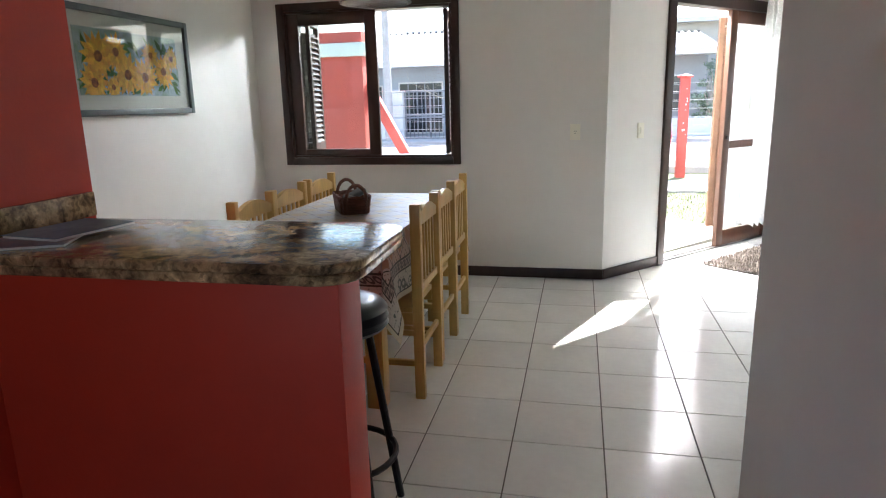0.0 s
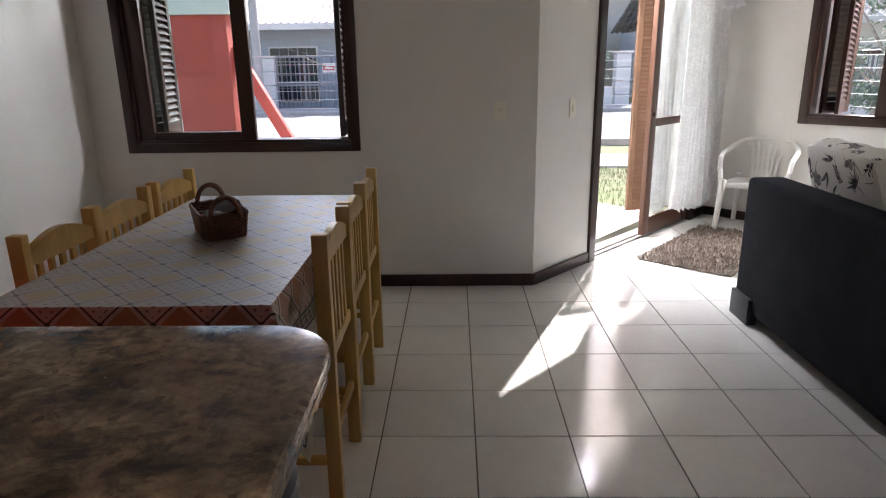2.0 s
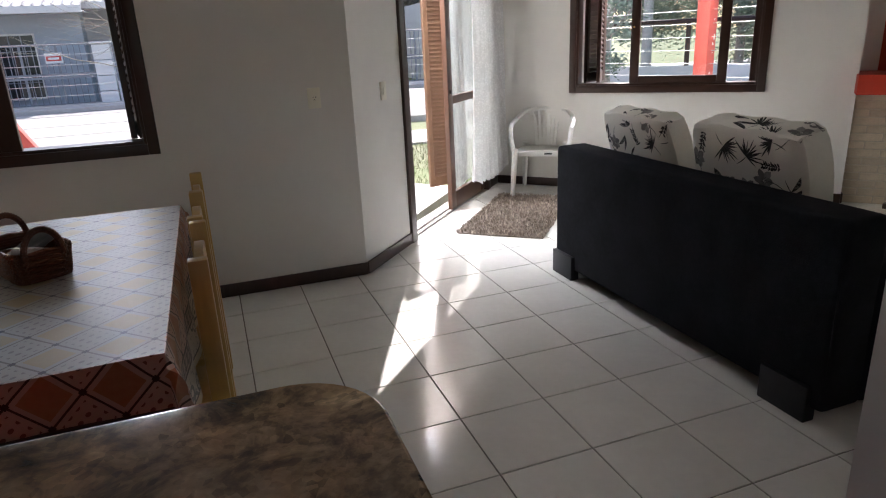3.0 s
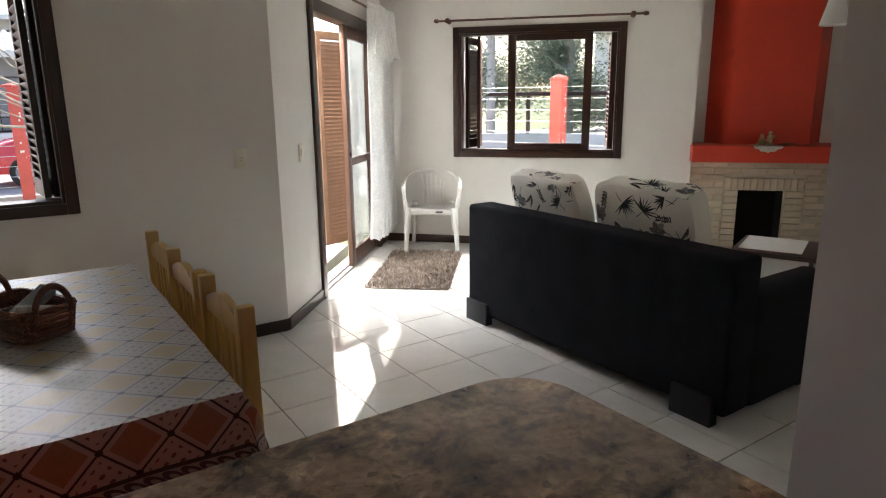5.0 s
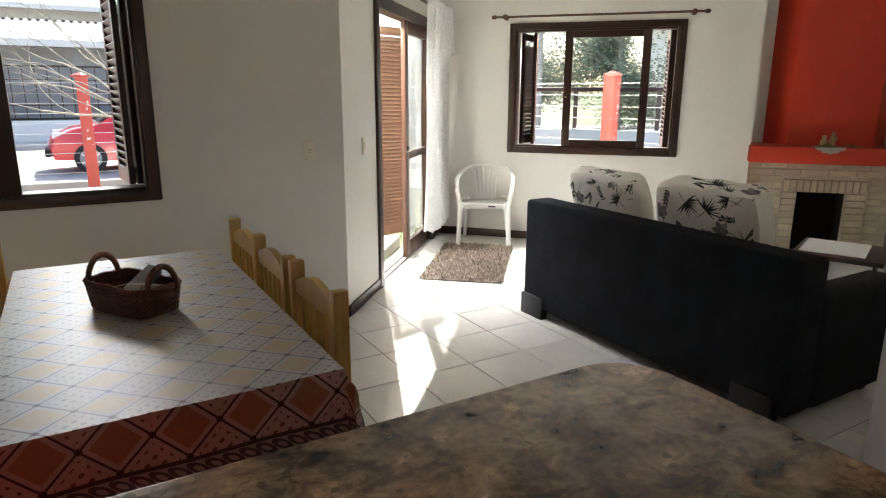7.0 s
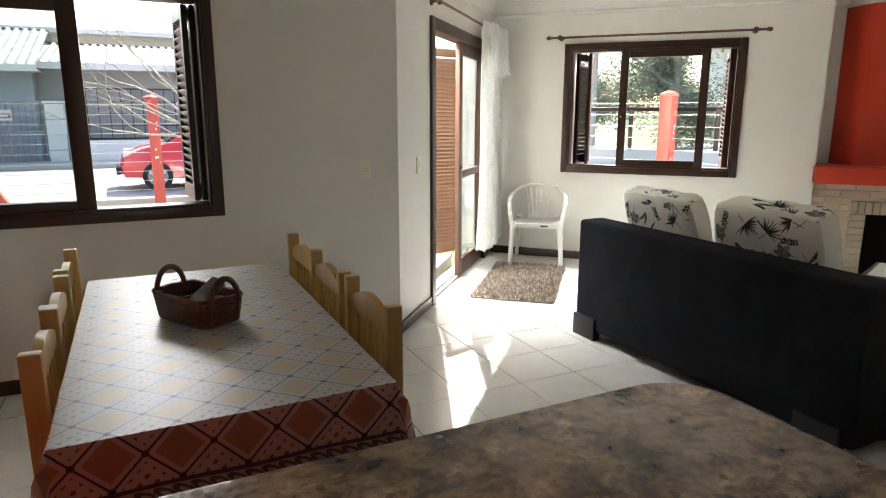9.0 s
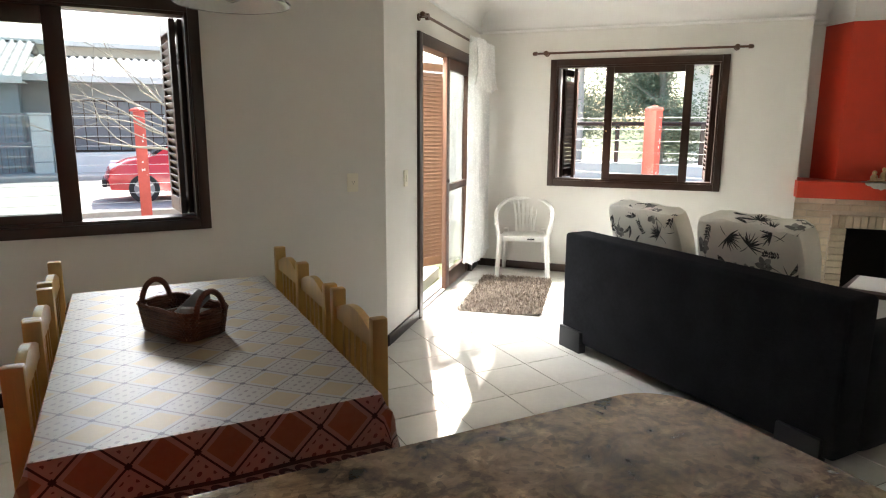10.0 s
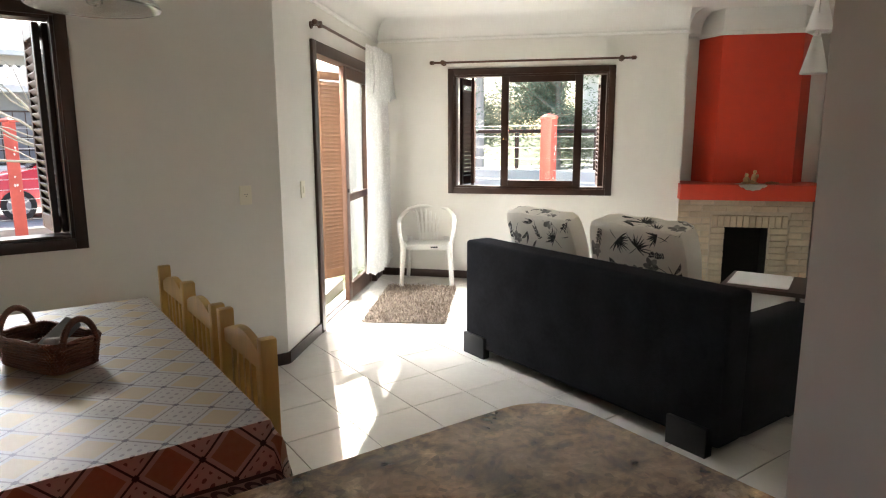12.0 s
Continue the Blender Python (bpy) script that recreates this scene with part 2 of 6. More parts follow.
for ix in range(-9, 20):
    for iy in range(-17, 12):
        x0, y0 = 0.997 + ix * T, 4.003 + iy * T
        corners = [(x0, y0), (x0 + T, y0), (x0 + T, y0 + T), (x0, y0 + T)]
        if not any(inside(c, 0.02) for c in corners) or x0 > 5.9:
            continue
        if all(inside(c, 0.1) for c in corners) or y0 < 4.6:
            ob = new("tile", tile_mesh)
        else:
            b = tile_bm()
            for o, n in ((A, ND), (W, N2), (Vector((0, YW)), Vector((0, 1)))):
                off = 0.05 + (NICHE_D if (n is N2 and (Vector((x0, y0)) - W).dot(E2) > Q_U - 0.3) else 0)
                if n.x == 0 and x0 > A.x - 0.1:
                    continue
                lo = o + n * off - Vector((x0, y0))
                bmesh.ops.bisect_plane(b, geom=list(b.verts) + list(b.edges) + list(b.faces), plane_co=(lo.x, lo.y, 0), plane_no=(n.x, n.y, 0), clear_outer=True)
            if not b.faces:
                b.free()
                continue
            ob = new("tile", mesh_of(b, "tile", M_TILE, False))
        ob.location = (x0, y0, 0)
        ob.parent = floor

# ---- trim ----
def wall_strip(name, m, x0, x1, z0, z1, proud, material, label, category, bevel=0.006):
    b = span_bm(x0, x1, -proud, 0.0, z0, z1, bevel, 2)
    return thing(name, b, material, label, category, m, kind="structure")


BASE = [(F1, XL, A.x + 0.004), (FD, 0.0, DOOR[0] - 0.002), (FD, DOOR[1] + 0.002, s_p), (F2, u_p, Q_U), (F2, NICHE_U1, 6.2),
        (F2 @ pose(0, NICHE_D, 0), 3.46, NICHE_U1),
        (pose(XL, 0, 0, 0, 0, 90), RED_Y, YW), (F2 @ pose(Q_U, 0, 0, 0, 0, 90), 0.0, NICHE_D)]
for m, a, c in BASE:
    wall_strip("baseboard", m, a, c, 0.002, 0.082, 0.016, M_DARKWOOD, "dark stained wooden baseboard along the white wall", "baseboard")
RAILS = [(F1, XL, A.x), (FD, 0.0, s_p), (F2, u_p, Q_U), (F2, NICHE_U1, 6.2), (F2 @ pose(0, NICHE_D, 0), Q_U, NICHE_U1), (pose(XL, 0, 0, 0, 0, 90), RED_Y, YW)]


def cove_bm(a, c):
    """A rounded cove between wall and ceiling above a thin projecting rail."""
    prof = [(0.0, RAIL_Z), (-0.022, RAIL_Z + 0.004), (-0.026, RAIL_Z + 0.02), (-0.012, RAIL_Z + 0.032)]
    for i in range(9):
        t = math.pi / 2 * i / 8
        prof.append((-0.008 - 0.15 * (1 - math.cos(t)), RAIL_Z + 0.04 + (CEIL - RAIL_Z - 0.04) * math.sin(t)))
    prof.append((0.0, CEIL))
    b = bmesh.new()
    ends = [[b.verts.new((x, y, z)) for y, z in prof] for x in (a, c)]
    k = len(prof)
    for j in range(k):
        b.faces.new((ends[0][j], ends[0][(j + 1) % k], ends[1][(j + 1) % k], ends[1][j]))
    b.faces.new(ends[0][::-1])
    b.faces.new(ends[1])
    bmesh.ops.recalc_face_normals(b, faces=list(b.faces))
    return b


for m, a, c in RAILS:
    thing("trim", cove_bm(a, c), M_CEIL, "white plaster cove with a thin rail under the ceiling", "cornice", m, kind="structure")
# the cornice wraps the niche's left return
thing("trim", cove_bm(0.0, NICHE_D), M_CEIL, "white plaster cove with a thin rail under the ceiling", "cornice", F2 @ pose(Q_U, 0, 0, 0, 0, 90), kind="structure")

# ---- glass ----
M_GLASS = bpy.data.materials.new("window_glass")
M_GLASS.use_nodes = True
g_nt = M_GLASS.node_tree
g_out = g_nt.nodes["Material Output"]
g_nt.nodes.remove(g_nt.nodes["Principled BSDF"])
g_tr, g_gl, g_mx, g_fr = (g_nt.nodes.new(k) for k in ("ShaderNodeBsdfTransparent", "ShaderNodeBsdfGlossy", "ShaderNodeMixShader", "ShaderNodeLayerWeight"))
g_tr.inputs[0].default_value = (0.9, 0.93, 0.92, 1)
g_gl.inputs[1].default_value = 0.02
g_pw = g_nt.nodes.new("ShaderNodeMath")
g_pw.operation = "POWER"
g_pw.inputs[1].default_value = 4.0
g_ma = g_nt.nodes.new("ShaderNodeMath")
g_ma.operation = "MULTIPLY_ADD"
g_ma.inputs[1].default_value, g_ma.inputs[2].default_value = 0.45, 0.025
g_nt.links.new(g_fr.outputs["Facing"], g_pw.inputs[0])
g_nt.links.new(g_pw.outputs[0], g_ma.inputs[0])
g_nt.links.new(g_ma.outputs[0], g_mx.inputs[0])
g_nt.links.new(g_tr.outputs[0], g_mx.inputs[1])
g_nt.links.new(g_gl.outputs[0], g_mx.inputs[2])
g_nt.links.new(g_mx.outputs[0], g_out.inputs[0])


def pane(parent, x0, x1, z0, z1, y, name="pane"):
    ob = part(name, span_bm(x0, x1, y - 0.002, y + 0.002, z0, z1), M_GLASS, parent, "clear glass")
    ob.visible_shadow = False
    return ob


def louvre_panel(parent, x0, z0, width, height, m, material, pitch=0.042, name="shutter", tilt=38):
    """A louvred shutter: stiles, rails and slanted slats; local x across, z up, thickness along y."""
    sh = part(name, span_bm(0, 0.05, -0.016, 0.016, 0, height, 0.003, 1), material, parent, "louvred wooden shutter", m)
    part("stile", span_bm(width - 0.05, width, -0.016, 0.016, 0, height, 0.003, 1), material, sh)
    part("rail", span_bm(0.05, width - 0.05, -0.016, 0.016, 0, 0.09, 0.003, 1), material, sh)
    part("rail", span_bm(0.05, width - 0.05, -0.016, 0.016, height - 0.07, height, 0.003, 1), material, sh)
    n = int((height - 0.17) / pitch)
    slat = mesh_of(box_bm(width - 0.096, 0.007, pitch * 1.25, 0, 0, 0, 0.002, 1), "slat", material, False)
    for i in range(n):
        s = new("slat", slat)
        s.parent = sh
        s.matrix_local = pose(width / 2, 0, 0.09 + pitch * (i + 0.55), tilt, 0, 0)
    return sh


def four_frame(parent, name, x0, x1, z0, z1, w, y0, y1, material, wb=None):
    """Four members round an opening; the first is the part, the others sit under it."""
    wb = wb or w
    f = part(name, span_bm(x0, x0 + w, y0, y1, z0, z1, 0.004, 2), material, parent)
    part("stile", span_bm(x1 - w, x1, y0, y1, z0, z1, 0.004, 2), material, f)
    part("rail", span_bm(x0 + w, x1 - w, y0 + 0.001, y1 - 0.001, z1 - w, z1, 0.004, 2), material, f)
    part("rail", span_bm(x0 + w, x1 - w, y0 + 0.001, y1 - 0.001, z0, z0 + wb, 0.004, 2), material, f)
    return f


# ---- window over the dining table: sliding, right half open ----
x0, x1, z0, z1 = W1
win = empty("window_1", F1, "dark wooden sliding window, half open, with louvred shutters", "window", kind="structure")
four_frame(win, "window_frame", x0, x1, z0, z1, 0.058, -0.022, 0.0, M_DARKWOOD)
four_frame(win, "window_frame", x0 + 0.045, x1 - 0.045, z0 + 0.045, z1 - 0.045, 0.03, -0.006, 0.13, M_DARKWOOD)
xm = (x0 + x1) / 2 + 0.03
sash = four_frame(win, "sash", x0 + 0.07, xm + 0.045, z0 + 0.072, z1 - 0.072, 0.092, 0.012, 0.045, M_DARKWOOD, 0.05)
pane(sash, x0 + 0.16, xm - 0.045, z0 + 0.12, z1 - 0.162, 0.03)
sash = four_frame(win, "sash", x0 + 0.07, xm + 0.03, z0 + 0.072, z1 - 0.072, 0.075, 0.055, 0.085, M_DARKWOOD, 0.05)
pane(sash, x0 + 0.14, xm - 0.03, z0 + 0.12, z1 - 0.145, 0.07)
SH_H = z1 - z0 - 0.15
louvre_panel(win, 0, 0, 0.34, SH_H, pose(x0 + 0.095, 0.13, z0 + 0.075, 0, 0, 84), M_DARKWOOD)
louvre_panel(win, 0, 0, 0.34, SH_H, pose(x0 + 0.135, 0.46, z0 + 0.075, 0, 0, -81), M_DARKWOOD)
louvre_panel(win, 0, 0, 0.34, SH_H, pose(x1 - 0.085, 0.13, z0 + 0.075, 0, 0, 99), M_DARKWOOD)
louvre_panel(win, 0, 0, 0.34, SH_H, pose(x1 - 0.158, 0.465, z0 + 0.075, 0, 0, -85), M_DARKWOOD)

# ---- window beside the fireplace: centre sash, shutters folded outside ----
x0, x1, z0, z1 = W2
win = empty("window_2", F2, "dark wooden window with centre sash and folded shutters", "window", kind="structure")
four_frame(win, "window_frame", x0, x1, z0, z1, 0.062, -0.022, 0.0, M_DARKWOOD)
four_frame(win, "window_frame", x0 + 0.045, x1 - 0.045, z0 + 0.045, z1 - 0.045, 0.035, -0.006, 0.13, M_DARKWOOD)
sash = four_frame(win, "sash", x0 + 0.535, x1 - 0.30, z0 + 0.065, z1 - 0.065, 0.075, 0.012, 0.045, M_DARKWOOD, 0.075)
pane(sash, x0 + 0.605, x1 - 0.37, z0 + 0.13, z1 - 0.13, 0.03)
part("catch", cyl_bm(0.009, 0.007, 0.02, pose(x0 + 0.56, 0.005, z0 + 0.55, 90, 0, 0), 10), mat("brass", (0.6, 0.42, 0.16), 0.3, 1.0), win, "small brass catch")
louvre_panel(win, 0, 0, 0.40, SH_H, pose(x0 + 0.105, 0.15, z0 + 0.075, 0, 0, 79), M_DARKWOOD)
louvre_panel(win, 0, 0, 0.40, SH_H, pose(x0 + 0.16, 0.53, z0 + 0.075, 0, 0, -80), M_DARKWOOD)
louvre_panel(win, 0, 0, 0.40, SH_H, pose(x1 - 0.095, 0.15, z0 + 0.075, 0, 0, 86), M_DARKWOOD)
louvre_panel(win, 0, 0, 0.40, SH_H, pose(x1 - 0.13, 0.54, z0 + 0.075, 0, 0, -88), M_DARKWOOD)

# ---- door: left half open, glazed leaf at the right ----
M_DOORWOOD = mat("brown_door_wood", (0.12, 0.048, 0.024), 0.38, var=0.4, scale=3.0, bump=0.08, bscale=40, stretch=(1, 1, 0.15))
x0, x1, z0, z1 = DOOR
door = empty("door_1", FD, "dark wooden sliding door, half open, with glazed leaf", "door", kind="structure")
jamb = part("door_frame", span_bm(x0 - 0.04, x0 + 0.045, -0.022, 0.105, 0.0, z1 + 0.03, 0.005, 2), M_DARKWOOD, door)
part("jamb", span_bm(x1 - 0.045, x1 + 0.03, -0.022, 0.105, 0.0, z1 + 0.03, 0.005, 2), M_DARKWOOD, jamb)
part("lintel", span_bm(x0 + 0.045, x1 - 0.045, -0.021, 0.104, z1 - 0.06, z1 + 0.029, 0.005, 2), M_DARKWOOD, jamb)
xs = 1.56
leaf = part("door_leaf", span_bm(xs, xs + 0.10, 0.02, 0.06, 0.02, z1 - 0.06, 0.004, 2), M_DOORWOOD, door, "glazed dark wooden door leaf")
part("stile", span_bm(x1 - 0.145, x1 - 0.045, 0.02, 0.06, 0.02, z1 - 0.06, 0.004, 2), M_DOORWOOD, leaf)
part("rail", span_bm(xs + 0.10, x1 - 0.145, 0.021, 0.059, 0.02, 0.16, 0.004, 2), M_DOORWOOD, leaf)
part("rail", span_bm(xs + 0.10, x1 - 0.145, 0.021, 0.059, 0.90, 0.965, 0.004, 2), M_DOORWOOD, leaf)
part("rail", span_bm(xs + 0.10, x1 - 0.145, 0.021, 0.059, z1 - 0.16, z1 - 0.06, 0.004, 2), M_DOORWOOD, leaf)
pane(leaf, xs + 0.09, x1 - 0.14, 0.15, 0.91, 0.04)
pane(leaf, xs + 0.09, x1 - 0.14, 0.955, z1 - 0.15, 0.04)
part("pull", cyl_bm(0.018, 0.018, 0.012, pose(xs + 0.05, 0.014, 1.0, 90, 0, 0), 16), M_DARKWOOD, leaf, "round dark pull")
# the outer shutter, hinged at the far jamb and swung part open
SH_A, SH_B = Vector((2.44, 0.21)), Vector((2.045, 0.435))
sh_dir = SH_B - SH_A
louvre_panel(door, 0, 0, sh_dir.length, 1.98, pose(SH_A.x, SH_A.y, 0.09, 0, 0, math.degrees(math.atan2(sh_dir.y, sh_dir.x))), M_SHUTTER, 0.036, tilt=30)
M_ALU = mat("worn_aluminium_track", (0.32, 0.3, 0.28), 0.4, 0.8, var=0.3, scale=20)
M_STONE = mat("grey_stone_threshold", (0.42, 0.39, 0.35), 0.5, var=0.25, scale=14, bump=0.1)
part("threshold", span_bm(x0 - 0.03, x1 + 0.03, -0.012, 0.20, -0.115, 0.003, 0.002, 1), M_STONE, door)
for yy in (0.03, 0.085):
    part("track", span_bm(x0 + 0.05, x1 - 0.05, yy - 0.006, yy + 0.006, 0.003, 0.018, 0.002, 1), M_ALU, door)

# ---- curtain and rods ----
M_ROD = mat("brown_wooden_rod", (0.11, 0.042, 0.02), 0.35, var=0.3, scale=10)


def curtain_rod(m, a, c, z, label):
    rod = empty("curtain_rod", m, label, "curtain rod")
    part("rod", rod_bm((a, -0.07, z), (c, -0.07, z), 0.0105, 12), M_ROD, rod)
    for x, sg in ((a, -1), (c, 1)):
        fin = rod_bm((x + sg * 0.0, -0.07, z), (x + sg * 0.018, -0.07, z), 0.019, 12)
        bmesh.ops.create_uvsphere(fin, u_segments=12, v_segments=8, radius=0.019, matrix=Matrix.Translation((x + sg * 0.026, -0.07, z)))
        part("finial", fin, M_ROD, rod)
    for x in (a + 0.09, c - 0.09):
        br = rod_bm((x, 0.0, z), (x, -0.07, z), 0.008, 8)
        rod_bm((x, 0.002, z), (x, -0.012, z), 0.026, 14, br)
        rod_bm((x, -0.058, z), (x, -0.082, z), 0.024, 14, br)
        part("bracket", br, M_ROD, rod)
    return rod


curtain_rod(FD, 0.60, s_p - 0.06, 2.245, "brown wooden curtain rod with round finials over the door")
curtain_rod(F2, -0.13, 1.76, 2.185, "brown wooden curtain rod with round finials over the window")

M_LACE = bpy.data.materials.new("white_lace")
M_LACE.use_nodes = True
lt = M_LACE.node_tree
lb = lt.nodes["Principled BSDF"]
lb.inputs["Base Color"].default_value = (0.93, 0.93, 0.92, 1)
lb.inputs["Roughness"].default_value = 0.8
l_tr, l_tl, l_m1, l_m2 = (lt.nodes.new(k) for k in ("ShaderNodeBsdfTransparent", "ShaderNodeBsdfTranslucent", "ShaderNodeMixShader", "ShaderNodeMixShader"))
l_tl.inputs[0].default_value = (0.93, 0.93, 0.92, 1)
l_tc, l_vo, l_no, l_rp = (lt.nodes.new(k) for k in ("ShaderNodeTexCoord", "ShaderNodeTexVoronoi", "ShaderNodeTexNoise", "ShaderNodeValToRGB"))
l_vo.inputs["Scale"].default_value = 55
l_no.inputs["Scale"].default_value = 11
l_ad = lt.nodes.new("ShaderNodeMath")
l_ad.operation = "MULTIPLY"
lt.links.new(l_tc.outputs["Object"], l_vo.inputs["Vector"])
lt.links.new(l_tc.outputs["Object"], l_no.inputs["Vector"])
lt.links.new(l_vo.outputs["Distance"], l_ad.inputs[0])
lt.links.new(l_no.outputs[0], l_ad.inputs[1])
l_rp.color_ramp.elements[0].position, l_rp.color_ramp.elements[1].position = 0.10, 0.30
l_rp.color_ramp.elements[0].color, l_rp.color_ramp.elements[1].color = (0.0, 0.0, 0.0, 1), (0.12, 0.12, 0.12, 1)
lt.links.new(l_ad.outputs[0], l_rp.inputs[0])
l_m1.inputs[0].default_value = 0.55
lt.links.new(lb.outputs[0], l_m1.inputs[1])
lt.links.new(l_tl.outputs[0], l_m1.inputs[2])
lt.links.new(l_rp.outputs[0], l_m2.inputs[0])
lt.links.new(l_m1.outputs[0], l_m2.inputs[1])
lt.links.new(l_tr.outputs[0], l_m2.inputs[2])
lt.links.new(l_m2.outputs[0], lt.nodes["Material Output"].inputs[0])

M_SHEER = M_LACE.copy()
M_SHEER.name = "thin_white_sheer"
sheer_ramp = [n for n in M_SHEER.node_tree.nodes if n.type == "VALTORGB"][0].color_ramp
sheer_ramp.elements[0].color, sheer_ramp.elements[1].color = (0.26, 0.26, 0.26, 1), (0.46, 0.46, 0.46, 1)


def drape_bm(top0, top1, bot0, bot1, zt, zb, folds, amp, y0, scallop=0.0, nx=120, nz=30, seed=1.0):
    """Hanging cloth, gathered at the top and spread below, with folds and a scalloped hem."""
    b = bmesh.new()
    grid = []
    for k in range(nz + 1):
        f = k / nz
        row = []
        for i in range(nx + 1):
            s = i / nx
            x = (top0 + (top1 - top0) * s) * (1 - f) + (bot0 + (bot1 - bot0) * s) * f
            ph = 2 * math.pi * folds * s + 0.5 * math.sin(3.1 * s * folds / 3 + seed)
            y = y0 + amp * (0.35 + 0.65 * f) * math.sin(ph) + 0.012 * math.sin(5 * f + 9 * s + seed)
            hem = scallop * abs(math.sin(math.pi * folds * 0.9 * s + seed)) * (1 if f == 1 else 0)
            z = zt + (zb - zt) * f + hem + 0.015 * math.sin(7 * s + seed) * f
            row.append(b.verts.new((x, y, z)))
        grid.append(row)
    for k in range(nz):
        for i in range(nx):
            b.faces.new((grid[k][i], grid[k][i + 1], grid[k + 1][i + 1], grid[k + 1][i]))
    return b


sheer = drape_bm(xs + 0.085, x1 - 0.10, xs + 0.085, x1 - 0.10, z1 - 0.11, 0.15, 12, 0.004, 0.072, 0.0, 60, 8, 3.0)
thing("sheer_curtain", sheer, M_SHEER, "white lace sheer stretched behind the door glass", "curtain", FD)
cur = empty("curtain", FD, "white lace curtain with a short valance, drawn aside", "curtain")
part("cloth", drape_bm(1.91, 2.52, 1.79, 2.68, 2.25, 0.17, 9, 0.045, -0.115, 0.035), M_LACE, cur)
part("valance", drape_bm(1.91, 2.54, 1.93, 2.78, 2.262, 1.80, 8, 0.032, -0.17, 0.05, 110, 12, 2.0), M_LACE, cur, "lace valance with scalloped hem")
part("heading", drape_bm(1.91, 2.54, 1.91, 2.54, 2.285, 2.215, 22, 0.012, -0.105, 0.0, 140, 3, 0.4), M_LACE, cur)

# ---- socket and switch ----
M_PLATE = mat("cream_plastic_plate", (0.86, 0.83, 0.70), 0.35, var=0.04, scale=10)
M_HOLE = mat("dark_recess", (0.03, 0.03, 0.03), 0.7)
sk = empty("wall_socket", F1 @ pose(0.838, 0, 1.123), "cream plastic wall socket on the white wall", "socket")
part("plate", span_bm(-0.037, 0.037, -0.010, 0.0, -0.058, 0.058, 0.004, 2), M_PLATE, sk)
ins = part("outlet", cyl_bm(0.019, 0.019, 0.006, pose(0, -0.012, 0.0, 90, 0, 0), 20), M_PLATE, sk)
for dx, dz in ((-0.007, 0.006), (0.007, 0.006), (0, -0.008)):
    part("pin_hole", cyl_bm(0.0028, 0.0028, 0.002, pose(dx, -0.0158, dz, 90, 0, 0), 8), M_HOLE, ins)
sw = empty("light_switch", FD @ pose(0.385, 0, 1.115), "cream plastic light switch beside the door", "switch")
part("plate", span_bm(-0.037, 0.037, -0.010, 0.0, -0.058, 0.058, 0.004, 2), M_PLATE, sw)
part("rocker", span_bm(-0.012, 0.012, -0.016, -0.009, -0.024, 0.024, 0.003, 2), M_PLATE, sw)

# ---- counter ----
M_GRANITE = bpy.data.materials.new("polished_brown_granite")
M_GRANITE.use_nodes = True
gn = M_GRANITE.node_tree
gb = gn.nodes["Principled BSDF"]
gb.inputs["Roughness"].default_value = 0.15
g_tc = gn.nodes.new("ShaderNodeTexCoord")
g_map = gn.nodes.new("ShaderNodeMapping")
g_map.inputs["Rotation"].default_value = (0, 0, radians(25))
g_map.inputs["Scale"].default_value = (1.0, 1.25, 1.0)
gn.links.new(g_tc.outputs["Object"], g_map.inputs[0])
g_n1, g_n2, g_v = gn.nodes.new("ShaderNodeTexNoise"), gn.nodes.new("ShaderNodeTexNoise"), gn.nodes.new("ShaderNodeTexVoronoi")
g_n1.inputs["Scale"].default_value, g_n1.inputs["Detail"].default_value, g_n1.inputs["Roughness"].default_value, g_n1.inputs["Distortion"].default_value = 14.0, 10.0, 0.68, 0.45
g_n2.inputs["Scale"].default_value, g_n2.inputs["Detail"].default_value = 5.5, 4.0
g_v.inputs["Scale"].default_value = 95.0
for n in (g_n1, g_n2):
    gn.links.new(g_map.outputs[0], n.inputs["Vector"])
gn.links.new(g_tc.outputs["Object"], g_v.inputs["Vector"])
g_r = gn.nodes.new("ShaderNodeValToRGB")
g_e = g_r.color_ramp.elements
g_e[0].position, g_e[0].color = 0.33, (0.034, 0.026, 0.018, 1)
g_e[1].position, g_e[1].color = 0.70, (0.52, 0.40, 0.25, 1)
for p_, c_ in ((0.43, (0.115, 0.08, 0.05, 1)), (0.51, (0.225, 0.155, 0.09, 1)), (0.60, (0.31, 0.225, 0.135, 1))):
    e_ = g_e.new(p_)
    e_.color = c_
gn.links.new(g_n1.outputs[0], g_r.inputs[0])
g_mx1 = gn.nodes.new("ShaderNodeMix")
g_mx1.data_type, g_mx1.blend_type = "RGBA", "MULTIPLY"
g_r2 = gn.nodes.new("ShaderNodeValToRGB")
g_r2.color_ramp.elements[0].position, g_r2.color_ramp.elements[0].color = 0.38, (0.92, 0.84, 0.76, 1)
g_r2.color_ramp.elements[1].position, g_r2.color_ramp.elements[1].color = 0.62, (1.6, 1.48, 1.26, 1)
gn.links.new(g_n2.outputs[0], g_r2.inputs[0])
g_mx1.inputs[0].default_value = 1.0
gn.links.new(g_r.outputs[0], g_mx1.inputs[6])
gn.links.new(g_r2.outputs[0], g_mx1.inputs[7])
g_mx2 = gn.nodes.new("ShaderNodeMix")
g_mx2.data_type, g_mx2.blend_type = "RGBA", "MULTIPLY"
g_mx2.inputs[0].default_value = 0.6
gn.links.new(g_mx1.outputs[2], g_mx2.inputs[6])
g_hs = gn.nodes.new("ShaderNodeHueSaturation")
g_hs.inputs["Saturation"].default_value = 0.0
g_hs.inputs["Value"].default_value = 1.6
